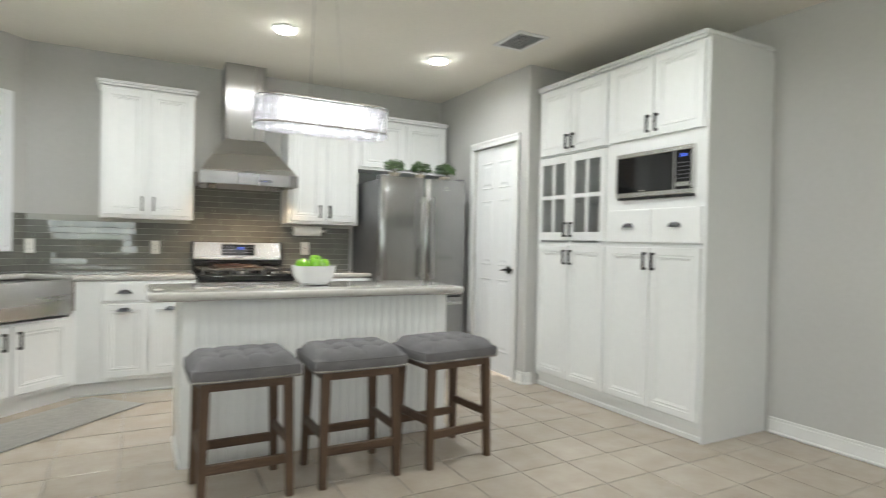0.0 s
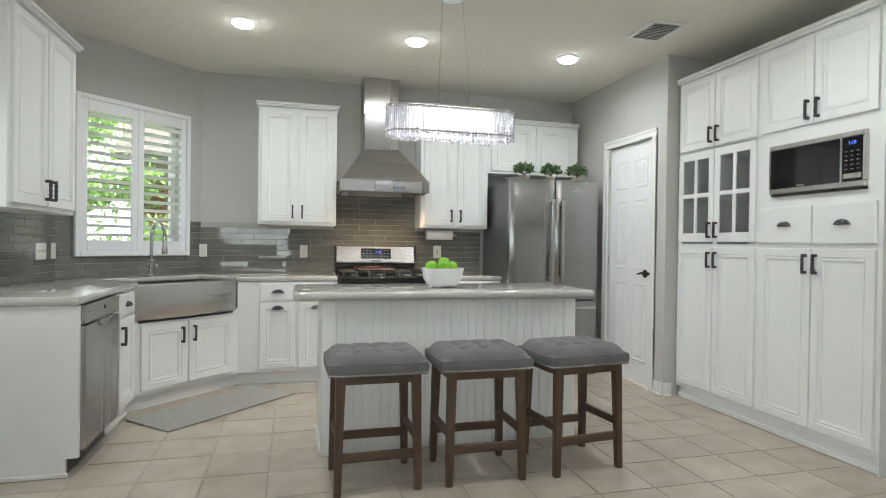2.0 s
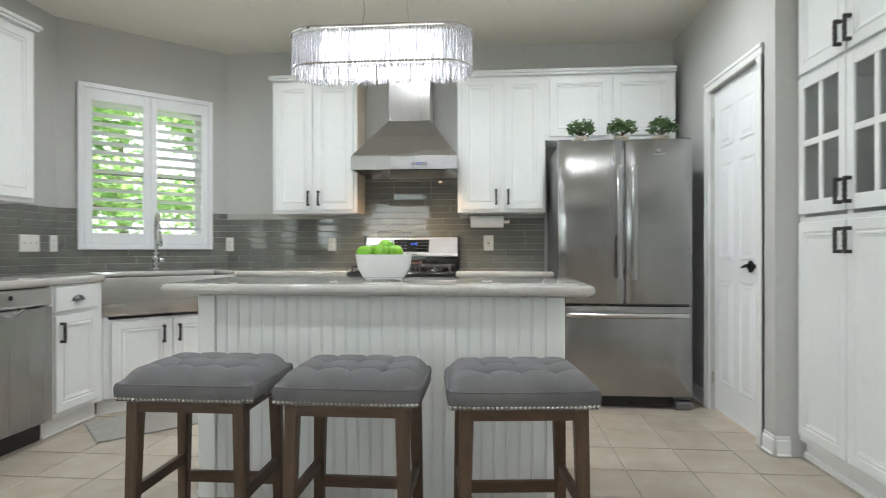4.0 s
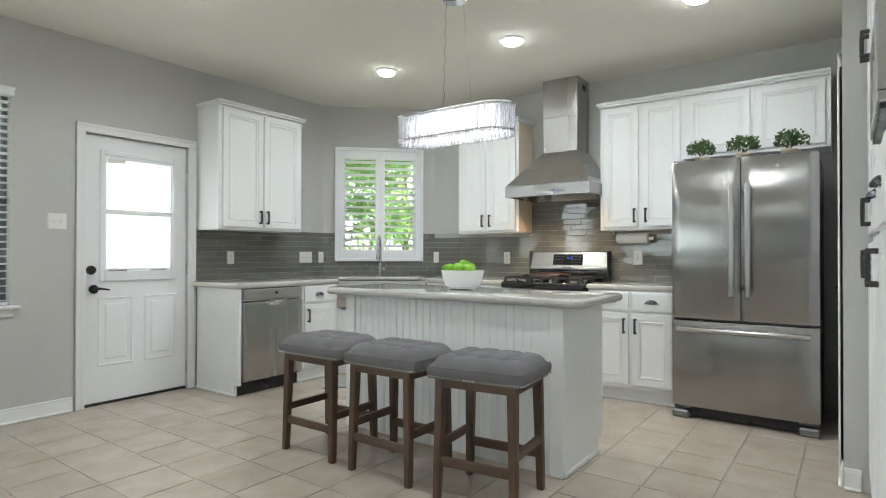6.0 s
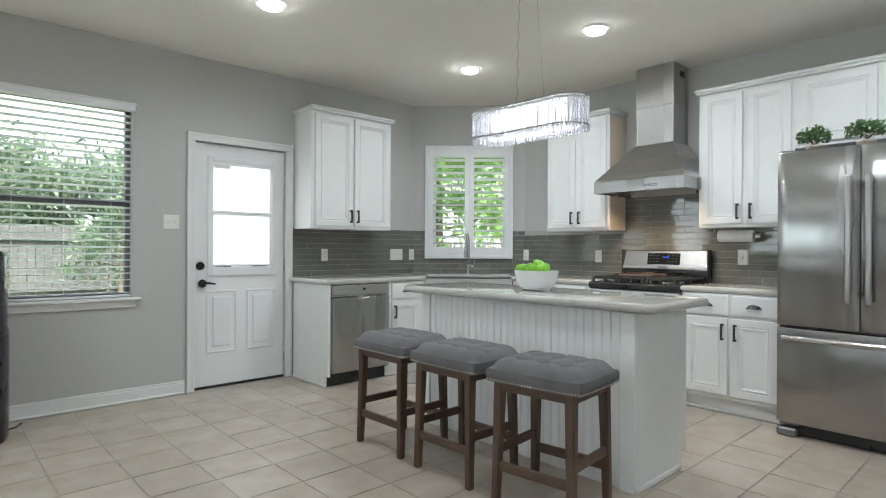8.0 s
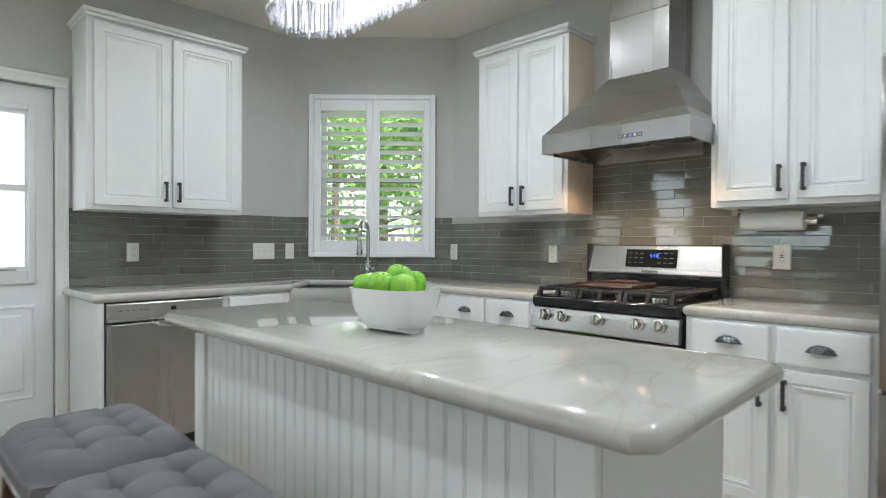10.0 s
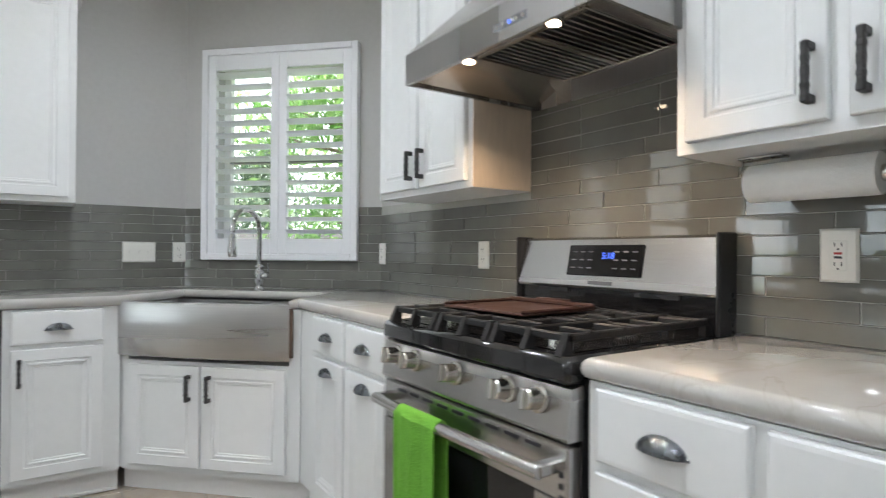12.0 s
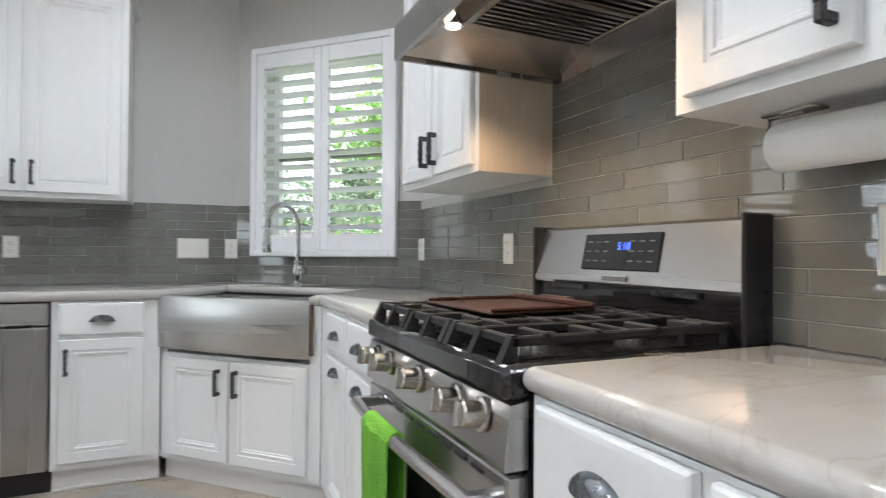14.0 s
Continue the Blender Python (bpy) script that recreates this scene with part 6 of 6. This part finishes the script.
def tree(x, y, height, spread, seed, leaf, leaves=2600, size=0.10, low=0.35, label="leafy green garden tree"):
    t = thing("tree", label, "tree", pose(x, y, -0.22))
    rg = random.Random(seed)
    bm = bmesh.new()
    tips = []
    tube([(0, 0, -0.05), (0.05, 0.02, height * 0.25), (0.0, 0.06, height * 0.55), (0.05, 0, height * 0.85)], [height * 0.022, height * 0.018, height * 0.012, height * 0.004], 8, bm)
    for i in range(16):
        h = height * rg.uniform(low * 0.6, 0.85)
        th = rg.uniform(0, 6.283)
        ln = spread * rg.uniform(0.5, 1.0) * (1.15 - 0.6 * h / height)
        end = Vector((ln * math.cos(th), ln * math.sin(th), h + ln * rg.uniform(0.05, 0.5)))
        midp = end * 0.5 + Vector((0, 0, h * 0.5 - 0.05))
        tube([(0.02, 0.02, h), midp, end], [height * 0.007, height * 0.004, 0.006], 5, bm)
        tips += [end, midp, end * 0.8 + Vector((0, 0, h * 0.2))]
    part("trunk", bm, BARK, t)
    clumps = []
    for tip in tips + [Vector((0, 0, height * q)) for q in (0.7, 0.8, 0.9, 0.97)]:
        clumps.append((tip, spread * rg.uniform(0.14, 0.30)))
    vs, fs = [], []
    for i in range(leaves):
        c, r = clumps[rg.randrange(len(clumps))]
        p = c + Vector((rg.gauss(0, 1), rg.gauss(0, 1), rg.gauss(0, 0.8))) * r * 0.6
        d = Vector((rg.uniform(-1, 1), rg.uniform(-1, 1), rg.uniform(-1.2, 0.4))).normalized()
        s = d.cross(Vector((rg.uniform(-1, 1), rg.uniform(-1, 1), rg.uniform(-1, 1)))).normalized()
        l = size * rg.uniform(0.6, 1.3)
        k = len(vs)
        vs += [p - d * l, p + s * l * 0.33, p + d * l, p - s * l * 0.33]
        fs.append((k, k + 1, k + 2, k + 3))
    me = bpy.data.meshes.new("crown")
    me.from_pydata([tuple(v) for v in vs], [], fs)
    me.materials.append(leaf)
    cr = new("crown", me)
    cr.parent = t
    tagged(cr, "many small leaves", kind="stuff")


tree(-4.9, 7.6, 4.2, 1.8, 1, TREE_LEAF, 5000, 0.085, 0.1, "bright green bamboo-like shrub by the window")
tree(-3.9, 9.2, 4.2, 1.6, 2, TREE_LEAF, 4500, 0.085, 0.1, "bright green bamboo-like shrub by the window")
tree(-3.0, 10.1, 4.4, 1.3, 21, TREE_LEAF, 4500, 0.085, 0.1, "bright green bamboo-like shrub by the window")
tree(-6.2, 9.6, 5.5, 2.2, 3, TREE_LEAF, 5000, 0.12, 0.15)
tree(-13.5, 1.5, 3.9, 1.8, 4, TREE_LEAF_DARK, 4200, 0.13, 0.3)
tree(-15.5, 5.6, 4.1, 2.2, 5, TREE_LEAF_DARK, 4500, 0.14, 0.3)
tree(-14.0, -3.5, 3.6, 2.3, 6, TREE_LEAF_DARK, 5000, 0.14, 0.3)
tree(-9.2, 3.9, 3.3, 1.1, 7, TREE_LEAF_DARK, 2200, 0.08, 0.3, "slim crape myrtle with bare trunks on the lawn")
tree(-16.0, 10.0, 5.0, 3.0, 8, TREE_LEAF_DARK, 5000, 0.14, 0.3)
tree(-2.0, -11.0, 6.0, 2.6, 9, TREE_LEAF_DARK, 4000, 0.14, 0.3)


tree(-17.5, -1.2, 5.6, 2.8, 10, TREE_LEAF_DARK, 5000, 0.17, 0.2)
tree(-18.5, 3.4, 4.6, 2.6, 12, TREE_LEAF_DARK, 5000, 0.17, 0.2)
tree(-13.2, 4.2, 3.4, 1.9, 13, TREE_LEAF_DARK, 4500, 0.13, 0.2)


def neighbour():
    t = thing("house", "red brick neighbouring house with grey roof", "house", pose(-1.7, 11.2, -0.22))
    part("wall", boxes((-0.6, 6, 0.03, 4, 0, 2.9)), MORTAR, t)
    br = None
    for r in range(18):
        for k in range(15):
            at = pose(-0.58 + k * 0.235 + (0.117 if r % 2 else 0), 0, 1.0 + r * 0.083)
            if br is None:
                br = part("brick", boxes((0, 0.222, 0, 0.03, 0, 0.072)), BRICK, t, at=at)
            else:
                again(br, at)
    bm = bmesh.new()
    v = [bm.verts.new(p) for p in ((-1.0, -0.4, 2.85), (6.4, -0.4, 2.85), (6.4, 2.2, 4.4), (-1.0, 2.2, 4.4), (-1.0, -0.4, 2.72), (6.4, -0.4, 2.72), (6.4, 2.2, 4.27), (-1.0, 2.2, 4.27))]
    for q in ((0, 1, 2, 3), (7, 6, 5, 4), (4, 5, 1, 0), (5, 6, 2, 1), (6, 7, 3, 2), (7, 4, 0, 3)):
        bm.faces.new([v[i] for i in q])
    part("roof", bm, SHINGLE, t)


neighbour()

# ---- wall tiles ----
def splash(name, length, z0, z1, m, holes, seed, label):
    """Running-bond glass tiles over a grout bed; openings (x0, x1, z0, z1) stay free."""
    t = thing(name, label, "backsplash", m, kind="structure")
    part("grout", boxes(*[(a, b, -0.0066, -0.0005, c, d) for a, b, c, d in grout_areas(length, z0, z1, holes)]), GROUT, t)
    rg = random.Random(seed)
    tw, th, g = 0.302, 0.0505, 0.0024
    store = {}
    r = 0
    z = z0
    while z < z1 - 0.008:
        h = min(th, z1 - z)
        x = -rg.choice((0.0, 0.10, 0.15, 0.20, 0.25))
        while x < length:
            a, b = max(0, x), min(length, x + tw)
            x += tw
            spans = [(a, b)]
            for u0, u1, w0, w1 in holes:
                if w0 < z + h - 0.004 and w1 > z + 0.004:
                    spans = [q for s in spans for q in ((s[0], min(s[1], u0)), (max(s[0], u1), s[1])) if q[1] - q[0] > 0.012]
            for a, b in spans:
                if b - a < 0.012:
                    continue
                key = (round(b - a, 4), round(h, 4))
                at = pose(a, 0, z, rg.uniform(-0.9, 0.9), 0, rg.uniform(-0.26, 0.26))
                if key not in store:
                    store[key] = part("tile", boxes((g / 2, b - a - g / 2, -0.0088, -0.003, g / 2, h - g / 2, 0.0012)), GLASS_TILE, t, at=at)
                else:
                    again(store[key], at)
        z += th
        r += 1
    return t


def grout_areas(length, z0, z1, holes):
    xs = sorted({0, length, *[v for h in holes for v in (max(0, h[0]), min(length, h[1]))]})
    out = []
    for a, b in zip(xs, xs[1:]):
        c = (a + b) / 2
        lo = z0
        for h in sorted((h for h in holes if h[0] <= c <= h[1]), key=lambda h: h[2]):
            if h[2] > lo + 0.002:
                out.append((a, b, lo, min(h[2], z1)))
            lo = max(lo, h[3])
        if lo < z1 - 0.002:
            out.append((a, b, lo, z1))
    return out


splash("backsplash_left", CORNER_Y - 3.44, TOP, 1.340, AT_LEFT(3.44), [], 1, "glossy grey glass subway tiles on the side wall")
splash("backsplash_corner", DIAG_LEN, TOP, 1.340, AT_DIAG, [(DIAG_LEN / 2 - 0.47, DIAG_LEN / 2 + 0.462, 1.045, 3)], 2, "glossy grey glass subway tiles under the window")
splash("backsplash_back", 2.62, TOP, 1.755, AT_BACK(CORNER_X), [(0.0, 1.168, 1.340, 3), (1.948, 3.0, 1.340, 3)], 3, "glossy grey glass subway tiles behind the range")

# ---- floor tiles ----
PITCH, GX, GY = 0.3045, 0.153, 2.068
def floor_tiles():
    g = 0.006
    shape = boxes((g / 2, PITCH - g / 2, g / 2, PITCH - g / 2, -0.004, 0.0, 0.0016))
    one = None
    rest_v, rest_f = [], []
    n = 0
    i0, i1 = math.floor((LEFT - GX) / PITCH), math.ceil((RIGHT - GX) / PITCH)
    j0, j1 = math.floor((FRONT - GY) / PITCH), math.ceil((BACK - GY) / PITCH)
    rg = random.Random(4)
    for i in range(i0, i1):
        for j in range(j0, j1):
            x, y = GX + i * PITCH, GY + j * PITCH
            near = -1.4 < x < 3.3 and 1.2 < y < 5.3
            if near and n < 300:
                at = pose(x, y, rg.uniform(-0.0006, 0.0004), rg.uniform(-0.12, 0.12), rg.uniform(-0.12, 0.12))
                n += 1
                if one is None:
                    one = part("tile", shape, FLOOR_TILE, floor, at=at)
                else:
                    again(one, at, floor)
            else:
                k = len(rest_v)
                a, b = g / 2, PITCH - g / 2
                c, d = a + 0.0016, b - 0.0016
                rest_v += [(x + a, y + a, -0.004), (x + b, y + a, -0.004), (x + b, y + b, -0.004), (x + a, y + b, -0.004), (x + c, y + c, 0), (x + d, y + c, 0), (x + d, y + d, 0), (x + c, y + d, 0)]
                rest_f += [(k + 4, k + 5, k + 6, k + 7)] + [(k + q, k + (q + 1) % 4, k + 4 + (q + 1) % 4, k + 4 + q) for q in range(4)]
    me = bpy.data.meshes.new("far_tiles")
    me.from_pydata(rest_v, [], rest_f)
    me.materials.append(FLOOR_TILE)
    ob = new("far_tiles", me)
    ob.parent = floor
    tagged(ob, "", kind="stuff")


floor_tiles()
